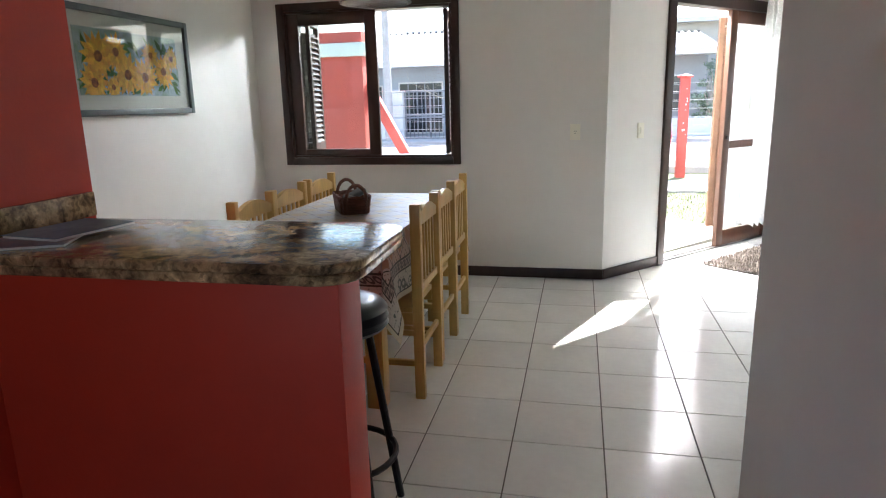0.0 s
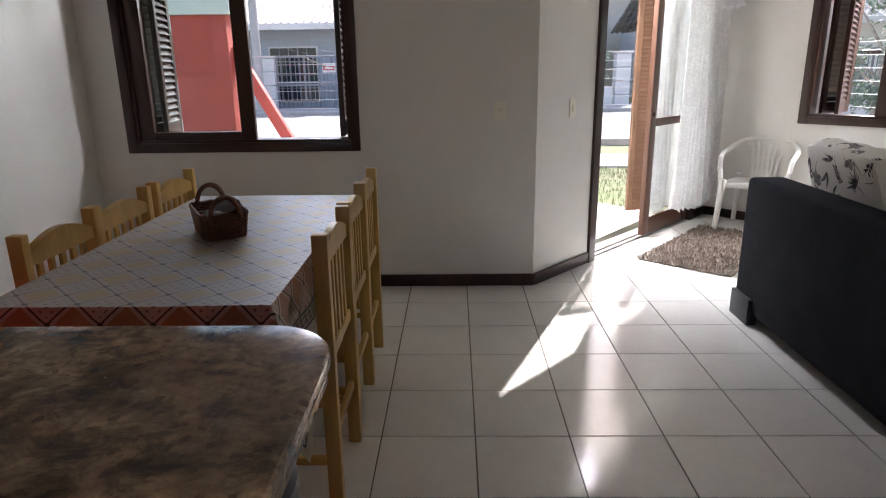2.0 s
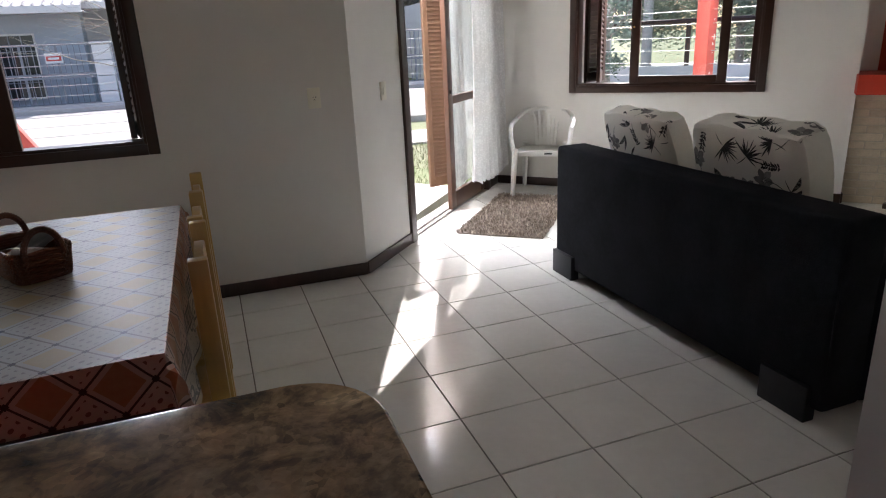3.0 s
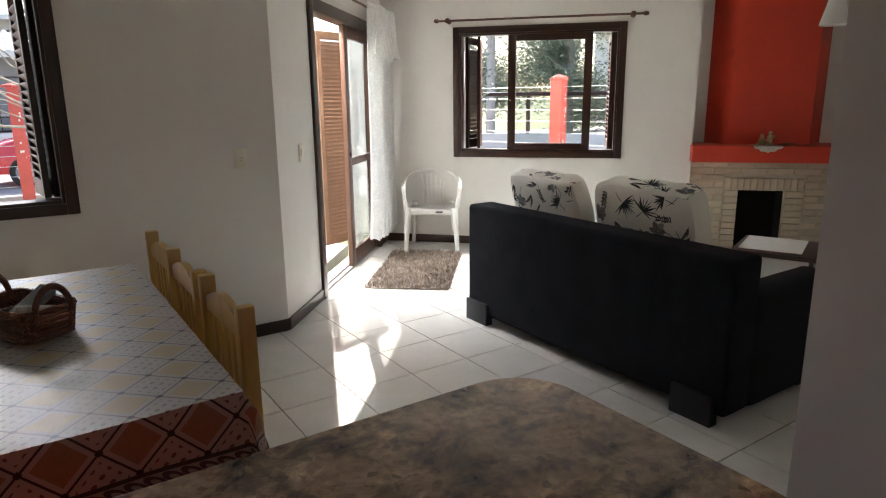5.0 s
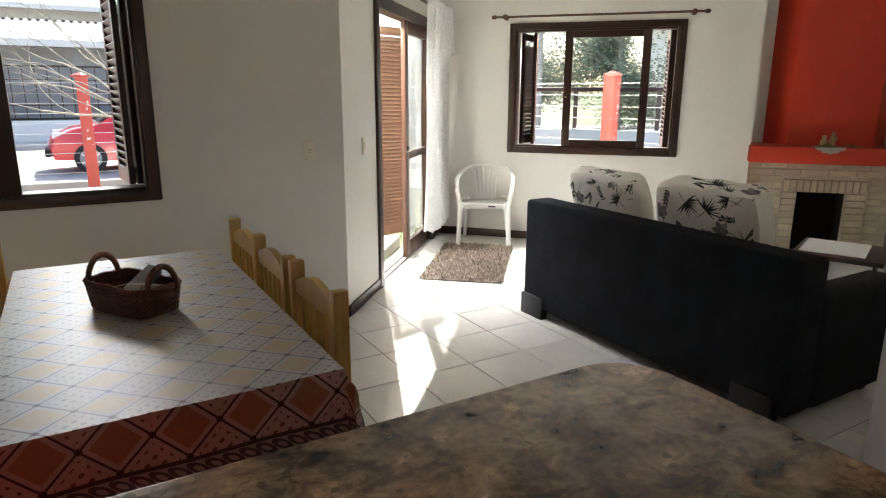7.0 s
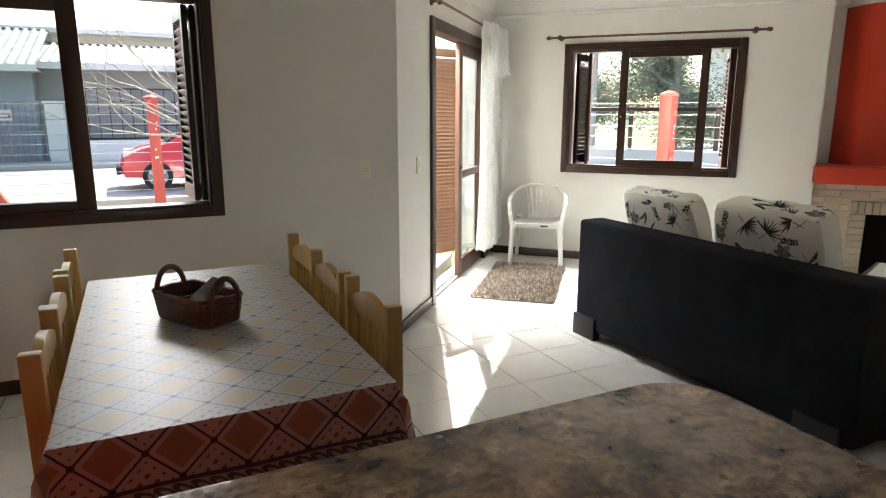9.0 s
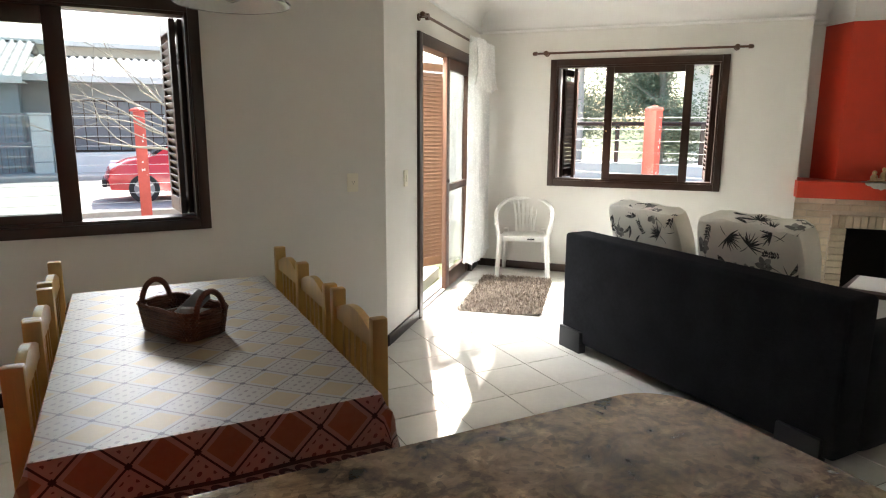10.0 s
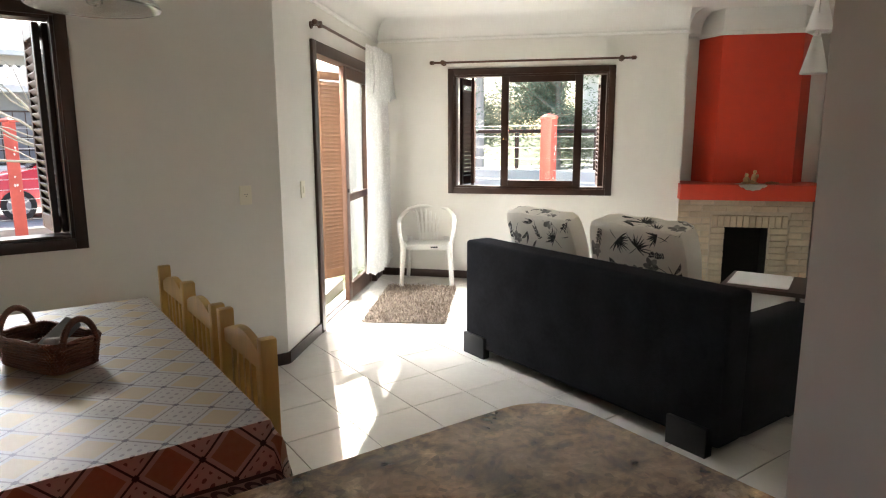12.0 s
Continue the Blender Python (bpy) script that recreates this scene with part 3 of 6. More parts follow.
gn.links.new(g_v.outputs["Color"], g_hs.inputs["Color"])
gn.links.new(g_hs.outputs[0], g_mx2.inputs[7])
gn.links.new(g_mx2.outputs[2], gb.inputs["Base Color"])

CX, CY0, CY1, CZ = 0.39, 1.825, 2.355, 1.01


def rounded_slab(x0, x1, y0, y1, r, z0, z1, bevel):
    poly = [(x0, y0)]
    for cx, cy, a0 in ((x1 - r, y0 + r, -90), (x1 - r, y1 - r, 0)):
        for i in range(11):
            a = radians(a0 + 9 * i)
            poly.append((cx + r * math.cos(a), cy + r * math.sin(a)))
    poly.append((x0, y1))
    return prism_bm(poly, z0, z1, bevel, 3)


cnt = empty("breakfast_counter", pose(0, 0, 0), "red painted breakfast counter with polished brown granite top", "counter")
part("base", span_bm(RED_X + 0.002, 0.305, 1.95, 2.105, 0.0, CZ - 0.052, 0.004, 2), M_RED, cnt, "red painted plaster base")
part("worktop", rounded_slab(RED_X + 0.002, CX, CY0, CY1, 0.11, CZ - 0.025, CZ, 0.009), M_GRANITE, cnt, "polished brown granite top with rounded corners")
part("edge_strip", rounded_slab(RED_X + 0.002, CX - 0.006, CY0 + 0.006, CY1 - 0.006, 0.104, CZ - 0.052, CZ - 0.0265, 0.008), M_GRANITE, cnt)
part("backsplash", span_bm(RED_X + 0.002, RED_X + 0.024, CY0, RED_Y - 0.02, CZ + 0.001, CZ + 0.082, 0.004, 2), M_GRANITE, cnt)

# magazines
M_MAG = mat("glossy_blue_cover", (0.03, 0.05, 0.11), 0.35, col2=(0.12, 0.16, 0.22), scale=9.0)
M_MAG2 = mat("printed_cover", (0.30, 0.10, 0.06), 0.3, col2=(0.06, 0.08, 0.14), scale=12.0)
M_PAPER = mat("paper_edge", (0.7, 0.68, 0.63), 0.8, var=0.1, scale=40)
for i, (mx, my, ang, sx, sy, z, mm) in enumerate(((-0.60, 2.02, 24, 0.21, 0.28, CZ + 0.001, M_MAG2), (-0.57, 2.10, -8, 0.205, 0.275, CZ + 0.010, M_MAG))):
    mg = empty("magazine", pose(mx, my, z, 0, 0, ang), "glossy blue magazine lying on the granite counter" if i else "folded printed leaflet under a magazine on the counter", "magazine", "papers on the counter")
    part("page_block", span_bm(-sx / 2 + 0.003, sx / 2 - 0.002, -sy / 2 + 0.003, sy / 2 - 0.003, 0.0, 0.007), M_PAPER, mg)
    part("cover", span_bm(-sx / 2, sx / 2, -sy / 2, sy / 2, 0.0071, 0.0085), mm, mg)

# bar stool
M_BLACKV = mat("black_vinyl", (0.012, 0.013, 0.016), 0.28, var=0.3, scale=12)
M_BLACKM = mat("black_painted_steel", (0.014, 0.014, 0.016), 0.35, var=0.2, scale=20)
st = empty("bar_stool", pose(0.14, 2.33, 0), "black bar stool with round padded vinyl seat", "stool")
sb = bmesh.new()
sprof = [(0.0, 0.772), (0.10, 0.770), (0.145, 0.758), (0.162, 0.738), (0.160, 0.722), (0.164, 0.712), (0.160, 0.700), (0.163, 0.690), (0.150, 0.676), (0.0, 0.674)]
sring = []
for r, z in sprof:
    sring.append([sb.verts.new((max(r, 0.001) * math.cos(2 * math.pi * i / 36), max(r, 0.001) * math.sin(2 * math.pi * i / 36), z)) for i in range(36)])
for a_, c_ in zip(sring, sring[1:]):
    for i in range(36):
        sb.faces.new((a_[i], a_[(i + 1) % 36], c_[(i + 1) % 36], c_[i]))
bmesh.ops.recalc_face_normals(sb, faces=list(sb.faces))
part("seat", sb, M_BLACKV, st, "padded black vinyl")
for k in range(4):
    a = radians(45 + 90 * k)
    part("leg", rod_bm((0.10 * math.cos(a), 0.10 * math.sin(a), 0.68), (0.20 * math.cos(a), 0.20 * math.sin(a), 0.0), 0.0135, 10), M_BLACKM, st)
ring = [(0.168 * math.cos(2 * math.pi * i / 32), 0.168 * math.sin(2 * math.pi * i / 32), 0.24) for i in range(33)]
part("foot_ring", sweep_bm(ring, circle_profile(0.010)), M_BLACKM, st)

# ---- dining table and cloth ----
TX0, TX1, TY0, TY1, TZ = -0.68, 0.085, 2.985, 4.462, 0.795
tb = empty("dining_table", pose(0, 0, 0), "varnished pine dining table with square legs", "table")
part("tabletop", span_bm(TX0 + 0.006, TX1 - 0.006, TY0 + 0.006, TY1 - 0.006, TZ - 0.04, TZ - 0.004, 0.004, 2), M_PINE, tb)
for x in (TX0 + 0.09, TX1 - 0.09):
    part("apron", span_bm(x - 0.012, x + 0.012, TY0 + 0.15, TY1 - 0.15, TZ - 0.13, TZ - 0.041), M_PINE, tb)
for y in (TY0 + 0.10, TY1 - 0.10):
    part("apron", span_bm(TX0 + 0.14, TX1 - 0.14, y - 0.012, y + 0.012, TZ - 0.13, TZ - 0.041), M_PINE, tb)
for x in (TX0 + 0.09, TX1 - 0.09):
    for y in (TY0 + 0.14, TY1 - 0.14):
        part("leg", span_bm(x - 0.042, x + 0.042, y - 0.042, y + 0.042, 0.0, TZ - 0.041, 0.005, 2), M_PINE, tb)

# printed vinyl cloth: diamond lattice, dots on the crossings, dark border, shade tinted into the fall
M_CLOTH = bpy.data.materials.new("printed_tablecloth")
M_CLOTH.use_nodes = True
cn = M_CLOTH.node_tree
cb = cn.nodes["Principled BSDF"]
cb.inputs["Roughness"].default_value = 0.42


def nmath(nt, op, a, b=None, c=None):
    n = nt.nodes.new("ShaderNodeMath")
    n.operation = op
    for i, v in enumerate((a, b, c)):
        if v is None:
            continue
        if isinstance(v, (int, float)):
            n.inputs[i].default_value = v
        else:
            nt.links.new(v, n.inputs[i])
    return n.outputs[0]


def nmix(nt, f, a, b):
    n = nt.nodes.new("ShaderNodeMix")
    n.data_type = "RGBA"
    for i, v in ((0, f), (6, a), (7, b)):
        if isinstance(v, (int, float)):
            n.inputs[i].default_value = v
        elif isinstance(v, tuple):
            n.inputs[i].default_value = (*v, 1)
        else:
            nt.links.new(v, n.inputs[i])
    return n.outputs[2]


uvn = cn.nodes.new("ShaderNodeUVMap")
uvn.uv_map = "cloth"
sep = cn.nodes.new("ShaderNodeSeparateXYZ")
cn.links.new(uvn.outputs[0], sep.inputs[0])
U, V = sep.outputs[0], sep.outputs[1]
PER, HANG = 0.140, 0.30
ux = nmath(cn, "DIVIDE", nmath(cn, "SUBTRACT", U, TX0 + 0.04 - 20 * PER), PER)
vy = nmath(cn, "DIVIDE", nmath(cn, "SUBTRACT", V, TY0 - 0.05), PER)
aa, bb = nmath(cn, "ADD", ux, vy), nmath(cn, "SUBTRACT", ux, vy)
fa, fb = nmath(cn, "FRACT", aa), nmath(cn, "FRACT", bb)
da = nmath(cn, "ABSOLUTE", nmath(cn, "SUBTRACT", fa, 0.5))
db = nmath(cn, "ABSOLUTE", nmath(cn, "SUBTRACT", fb, 0.5))
line = nmath(cn, "GREATER_THAN", nmath(cn, "MAXIMUM", da, db), 0.475)
inner = nmath(cn, "LESS_THAN", nmath(cn, "MAXIMUM", da, db), 0.37)
node_d = nmath(cn, "GREATER_THAN", nmath(cn, "MINIMUM", da, db), 0.435)
parity = nmath(cn, "MODULO", nmath(cn, "ABSOLUTE", nmath(cn, "ADD", nmath(cn, "FLOOR", aa), nmath(cn, "FLOOR", bb))), 2.0)
even = nmath(cn, "LESS_THAN", parity, 0.5)
qa = nmath(cn, "SUBTRACT", nmath(cn, "FRACT", nmath(cn, "MULTIPLY", aa, 4.0)), 0.5)
qb = nmath(cn, "SUBTRACT", nmath(cn, "FRACT", nmath(cn, "MULTIPLY", bb, 4.0)), 0.5)
dots = nmath(cn, "LESS_THAN", nmath(cn, "ADD", nmath(cn, "MULTIPLY", qa, qa), nmath(cn, "MULTIPLY", nmath(cn, "MULTIPLY", qb, qb), 2.0)), 0.075)
dots = nmath(cn, "MULTIPLY", dots, nmath(cn, "MULTIPLY", nmath(cn, "SUBTRACT", 1.0, even), inner))
scr = cn.nodes.new("ShaderNodeTexNoise")
scr.inputs["Scale"].default_value = 70
cn.links.new(uvn.outputs[0], scr.inputs["Vector"])
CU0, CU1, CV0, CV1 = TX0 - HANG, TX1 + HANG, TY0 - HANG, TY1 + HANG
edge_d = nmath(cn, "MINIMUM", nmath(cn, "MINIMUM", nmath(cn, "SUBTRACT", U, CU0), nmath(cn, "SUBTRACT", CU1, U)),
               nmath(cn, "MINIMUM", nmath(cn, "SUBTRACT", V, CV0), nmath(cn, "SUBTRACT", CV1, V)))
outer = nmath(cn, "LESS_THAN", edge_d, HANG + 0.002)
# top paler, fall darker and redder: shading put into the print's colours
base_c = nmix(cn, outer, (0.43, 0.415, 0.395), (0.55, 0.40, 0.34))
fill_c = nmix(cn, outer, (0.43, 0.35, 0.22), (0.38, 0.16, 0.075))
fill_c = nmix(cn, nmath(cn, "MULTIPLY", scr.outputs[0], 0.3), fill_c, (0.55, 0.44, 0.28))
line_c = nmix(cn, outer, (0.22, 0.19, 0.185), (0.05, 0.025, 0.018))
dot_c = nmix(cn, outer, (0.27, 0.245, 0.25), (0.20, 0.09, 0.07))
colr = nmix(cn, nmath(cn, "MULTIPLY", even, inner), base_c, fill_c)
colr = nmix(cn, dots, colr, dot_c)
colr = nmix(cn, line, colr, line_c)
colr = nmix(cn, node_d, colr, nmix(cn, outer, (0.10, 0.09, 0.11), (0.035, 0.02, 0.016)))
# border: dark rule, a chain of leaves, floral sprays, pale hem
rule = nmath(cn, "MAXIMUM", nmath(cn, "COMPARE", edge_d, 0.172, 0.005), nmath(cn, "COMPARE", edge_d, 0.122, 0.004))
rule = nmath(cn, "MAXIMUM", rule, nmath(cn, "COMPARE", edge_d, 0.028, 0.003))
run = nmath(cn, "FRACT", nmath(cn, "MULTIPLY", nmath(cn, "ADD", U, V), 26.0))
ex = nmath(cn, "MULTIPLY", nmath(cn, "SUBTRACT", run, 0.5), 2.1)
ez = nmath(cn, "DIVIDE", nmath(cn, "SUBTRACT", edge_d, 0.147), 0.018)
rr = nmath(cn, "ADD", nmath(cn, "MULTIPLY", ex, ex), nmath(cn, "MULTIPLY", ez, ez))
chain = nmath(cn, "MULTIPLY", nmath(cn, "LESS_THAN", rr, 1.0), nmath(cn, "GREATER_THAN", rr, 0.22))
floral = cn.nodes.new("ShaderNodeTexVoronoi")
floral.inputs["Scale"].default_value = 15
cn.links.new(uvn.outputs[0], floral.inputs["Vector"])
fd = floral.outputs["Distance"]
petal = nmath(cn, "MULTIPLY", nmath(cn, "LESS_THAN", fd, 0.40), nmath(cn, "GREATER_THAN", fd, 0.27))
petal = nmath(cn, "MAXIMUM", petal, nmath(cn, "LESS_THAN", fd, 0.12))
stem = nmath(cn, "GREATER_THAN", scr.outputs[0], 0.62)
fl = nmath(cn, "MAXIMUM", petal, nmath(cn, "MULTIPLY", stem, 0.7))
band = nmix(cn, chain, (0.42, 0.34, 0.29), (0.09, 0.07, 0.065))
spray = nmix(cn, fl, (0.56, 0.51, 0.44), (0.13, 0.14, 0.125))
colr = nmix(cn, nmath(cn, "LESS_THAN", edge_d, 0.172), colr, band)
colr = nmix(cn, nmath(cn, "LESS_THAN", edge_d, 0.122), colr, spray)
colr = nmix(cn, nmath(cn, "LESS_THAN", edge_d, 0.026), colr, (0.60, 0.52, 0.36))
colr = nmix(cn, rule, colr, (0.06, 0.045, 0.035))
cn.links.new(colr, cb.inputs["Base Color"])
cbn = cn.nodes.new("ShaderNodeBump")
cbn.inputs["Strength"].default_value = 0.25
cbn.inputs["Distance"].default_value = 0.004
cnz = cn.nodes.new("ShaderNodeTexNoise")
cnz.inputs["Scale"].default_value = 9
cn.links.new(uvn.outputs[0], cnz.inputs["Vector"])
cn.links.new(cnz.outputs[0], cbn.inputs["Height"])
cn.links.new(cbn.outputs[0], cb.inputs["Normal"])


def cloth_bm():
    """A cloth over the table: flat top, rounded brim, folds in the fall and drooping corners."""
    b = bmesh.new()
    uvl = b.loops.layers.uv.new("cloth")
    def steps(c0, t0, t1, c1, n_in):
        lo = [c0 + (t0 - c0) * i / 9 for i in range(9)]
        mid = [t0 + (t1 - t0) * i / n_in for i in range(n_in + 1)]
        hi = [t1 + (c1 - t1) * (i + 1) / 9 for i in range(9)]
        return lo + mid + hi
    us, vs = steps(CU0, TX0, TX1, CU1, 26), steps(CV0, TY0, TY1, CV1, 44)
    def place(u, v):
        ou = max(TX0 - u, u - TX1, 0.0)
        ov = max(TY0 - v, v - TY1, 0.0)
        su = -1 if u < TX0 else 1
        sv = -1 if v < TY0 else 1
        x, y = min(max(u, TX0), TX1), min(max(v, TY0), TY1)
        if ou == 0 and ov == 0:
            w = 0.0025 * noise.noise((u * 7, v * 9, 0.3)) + 0.004 * max(0.0, noise.noise((u * 3, v * 22, 1.7)) - 0.25)
            return Vector((x, y, TZ + 0.002 + max(w, 0.0)))
        o = math.hypot(ou, ov)
        fold = 0.012 * math.sin(v * 21 + 1.0) if ou > 0 and ov == 0 else 0.009 * math.sin(u * 19 + 0.6) if ov > 0 and ou == 0 else 0.0
        grow = min(o / HANG, 1.0)
        if ou > 0 and ov > 0:
            # corner: the cloth folds into a hanging tip
            ph = math.atan2(ov, ou)
            cone = 0.42 * o * o * math.sin(2 * ph) ** 0.8
            x += su * (0.010 + 0.014 * math.cos(ph) + cone + 0.09 * math.sin(4 * ph) * o)
            y += sv * (0.010 + 0.014 * math.sin(ph) + cone - 0.09 * math.sin(4 * ph) * o)
            return Vector((x, y, TZ - max(o - 0.006, 0.0) * (1 - 0.05 * math.sin(2 * ph))))
        flare = 0.010 + (0.012 + fold) * grow
        brim = min(o / 0.02, 1.0)
        if ou > 0:
            x += su * flare * brim
        else:
            y += sv * flare * brim
        return Vector((x, y, TZ - max(o - 0.006, 0.0)))
    g = [[b.verts.new(place(u, v)) for v in vs] for u in us]
    for i in range(len(us) - 1):
        for j in range(len(vs) - 1):
            f = b.faces.new((g[i][j], g[i + 1][j], g[i + 1][j + 1], g[i][j + 1]))
            for lp, (p_, q_) in zip(f.loops, ((i, j), (i + 1, j), (i + 1, j + 1), (i, j + 1))):
                lp[uvl].uv = (us[p_], vs[q_])
    return b


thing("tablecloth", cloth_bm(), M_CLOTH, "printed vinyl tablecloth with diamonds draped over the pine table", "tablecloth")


# ---- dining chairs ----
def dining_chair(m, label):
    """Pine chair; the back stands at local y = 0, the seat reaches towards +y."""
    ch = empty("dining_chair", m, label, "chair", "chairs round the dining table")
    w, h = 0.385, 0.925
    for sx in (-1, 1):
        leg = part("back_leg", span_bm(sx * (w / 2) - 0.018, sx * (w / 2) + 0.018, -0.024, 0.024, 0.0, h, 0.006, 2), M_PINE, ch)
        part("front_leg", span_bm(sx * (w / 2 - 0.004) - 0.018, sx * (w / 2 - 0.004) + 0.018, 0.345, 0.385, 0.0, 0.425, 0.004, 2), M_PINE, ch)
        part("stretcher", span_bm(sx * w / 2 - 0.010, sx * w / 2 + 0.010, 0.024, 0.345, 0.16, 0.19, 0.003, 1), M_PINE, ch)
        part("side_rail", span_bm(sx * w / 2 - 0.011, sx * w / 2 + 0.011, 0.024, 0.345, 0.365, 0.424, 0.003, 1), M_PINE, ch)
    part("stretcher", span_bm(-w / 2 + 0.018, w / 2 - 0.018, -0.010, 0.010, 0.235, 0.265, 0.003, 1), M_PINE, ch)
    part("seat", span_bm(-w / 2 - 0.012, w / 2 + 0.012, 0.0245, 0.40, 0.425, 0.447, 0.006, 2), M_PINE, ch)
    # crest rail, arched on top
    cr = bmesh.new()
    n = 14
    rows = []
    for y in (-0.012, 0.012):
        for top in (0, 1):
            rows.append([cr.verts.new((-w / 2 + 0.017 + (w - 0.034) * i / n, y, (0.822 if not top else 0.862 + 0.044 * math.sin(math.pi * i / n)))) for i in range(n + 1)])
    a0, a1, b0, b1 = rows
    for i in range(n):
        cr.faces.new((a0[i], a0[i + 1], a1[i + 1], a1[i]))
        cr.faces.new((b0[i], b1[i], b1[i + 1], b0[i + 1]))
        cr.faces.new((a1[i], a1[i + 1], b1[i + 1], b1[i]))
        cr.faces.new((a0[i], b0[i], b0[i + 1], a0[i + 1]))
    bmesh.ops.recalc_face_normals(cr, faces=list(cr.faces))
    part("crest_rail", cr, M_PINE, ch)
    part("lower_rail", span_bm(-w / 2 + 0.018, w / 2 - 0.018, -0.011, 0.011, 0.51, 0.55, 0.003, 1), M_PINE, ch)
    for i in range(5):
        x = -0.118 + 0.059 * i
        part("slat", span_bm(x - 0.012, x + 0.012, -0.007, 0.007, 0.549, 0.824, 0.002, 1), M_PINE, ch)
    return ch


first = dining_chair(pose(0.170, 3.42, 0, 0, 0, 90), "varnished pine dining chair with slatted back, pushed under the table")
for yy in (3.875, 4.275):
    copy_thing(first, pose(0.163, yy, 0, 0, 0, 90 + (yy - 4) * 1.5))
for yy, dx in ((3.43, 0.012), (3.84, 0.008), (4.325, 0.0)):
    copy_thing(first, pose(-0.735 + dx, yy, 0, 0, 0, -90))

# ---- basket on the table ----
M_WICK = mat("brown_wicker", (0.19, 0.068, 0.034), 0.5, var=0.45, scale=30, bump=0.25, bscale=120, island=0.25)
bk = empty("wicker_basket", pose(-0.318, 3.752, TZ + 0.006, 0, 0, -60), "brown woven wicker basket with two handles on the tablecloth", "basket")
BX, BY, BH = 0.143, 0.082, 0.088
wv = bmesh.new()


def basket_outline(k, wob=0.0, n=72):
    pts = []
    f = 0.90 + 0.10 * k
    for i in range(n + 1):
        t = 2 * math.pi * i / n
        c, s = math.cos(t), math.sin(t)
        e = 0.32
        x = BX * f * math.copysign(abs(c) ** e, c)
        y = BY * f * math.copysign(abs(s) ** e, s)
        r = 1 + wob * math.sin(28 * t)
        pts.append((x * r, y * r))
    return pts


for j in range(11):
    k = j / 10
    pts = basket_outline(k, 0.022 * (1 if j % 2 else -1))
    sweep_bm([(x, y, 0.006 + BH * k * 0.93) for x, y in pts], circle_profile(0.0052, 5), wv)
part("weave", wv, M_WICK, bk)
stk = bmesh.new()
p0, p1 = basket_outline(0.0, 0, 28), basket_outline(1.0, 0, 28)
for (xa, ya), (xb, yb) in zip(p0[:-1], p1[:-1]):
    rod_bm((xa, ya, 0.002), (xb, yb, BH), 0.0035, 5, stk)
tagged(part("stakes", stk, M_WICK, bk), kind="stuff")
rim = bmesh.new()
for ph in (0, math.pi):
    pts = basket_outline(1.04, 0, 72)
    sweep_bm([(x * (1 + 0.02 * math.sin(20 * i / 72 * 2 * math.pi + ph)), y * (1 + 0.02 * math.sin(20 * i / 72 * 2 * math.pi + ph)), BH + 0.004 * math.cos(20 * i / 72 * 2 * math.pi + ph)) for i, (x, y) in enumerate(pts)], circle_profile(0.006, 5), rim)
part("rim", rim, M_WICK, bk)
part("bottom", prism_bm(basket_outline(0.0)[:-1], 0.0, 0.008), M_WICK, bk, smooth=False)
part("divider", span_bm(-0.003, 0.003, -BY * 0.95, BY * 0.95, 0.006, BH * 0.95), M_WICK, bk)
for sx in (-1, 1):
    arc = [(sx * BX * 1.02, 0.052 * math.cos(math.pi * i / 16), BH - 0.012 + 0.078 * math.sin(math.pi * i / 16)) for i in range(17)]
    hb = sweep_bm(arc, circle_profile(0.0085, 8))
    for q in range(26):
        i = q / 26 * math.pi
        c = Vector((sx * BX * 1.02, 0.052 * math.cos(i), BH - 0.012 + 0.078 * math.sin(i)))
        t = Vector((0.004, -math.sin(i), math.cos(i) * 1.3)).normalized()
        bmesh.ops.create_cone(hb, cap_ends=True, segments=8, radius1=0.0098, radius2=0.0098, depth=0.004, matrix=Matrix.Translation(c) @ t.to_track_quat("Z", "Y").to_matrix().to_4x4())
    part("handle", hb, M_WICK, bk)
M_BOXG = mat("grey_plastic_case", (0.16, 0.155, 0.15), 0.3, var=0.3, scale=15)
cs = thing("remote_control", box_bm(0.05, 0.15, 0.03, 0, 0, 0, 0.010, 3), M_BOXG, "grey plastic remote control lying in the wicker basket", "remote control", bk.matrix_world @ pose(0.045, 0.0, 0.088, 24, 12, 18))
cs2 = thing("spectacle_case", box_bm(0.06, 0.11, 0.035, 0, 0, 0, 0.014, 3), mat("silver_case", (0.45, 0.43, 0.41), 0.25, 0.3, var=0.2, scale=20), "silver spectacle case lying in the wicker basket", "case", bk.matrix_world @ pose(0.088, -0.005, 0.075, -18, -8, 8))

# ---- framed picture ----
M_FRAME = mat("grey_painted_frame", (0.10, 0.125, 0.12), 0.4, var=0.3, scale=20)
M_MATB = mat("cream_mount", (0.72, 0.70, 0.63), 0.7, var=0.05, scale=10)
M_SKYP = mat("painted_meadow", (0.50, 0.55, 0.68), 0.6, col2=(0.20, 0.34, 0.14), scale=5.0)
M_PETAL = mat("painted_petal_yellow", (0.88, 0.52, 0.03), 0.6, col2=(0.80, 0.28, 0.02), scale=40, island=0.2)
M_CORE = mat("painted_flower_core", (0.16, 0.05, 0.015), 0.7, col2=(0.55, 0.20, 0.02), scale=45)
M_LEAFP = mat("painted_leaf", (0.10, 0.22, 0.04), 0.6, var=0.4, scale=30, island=0.3)
pic = empty("framed_picture", pose(XL, 3.905, 1.615, 0, 0, 90), "framed painting of yellow sunflowers with a pale mount", "picture")
pw, ph_ = 1.11, 0.57
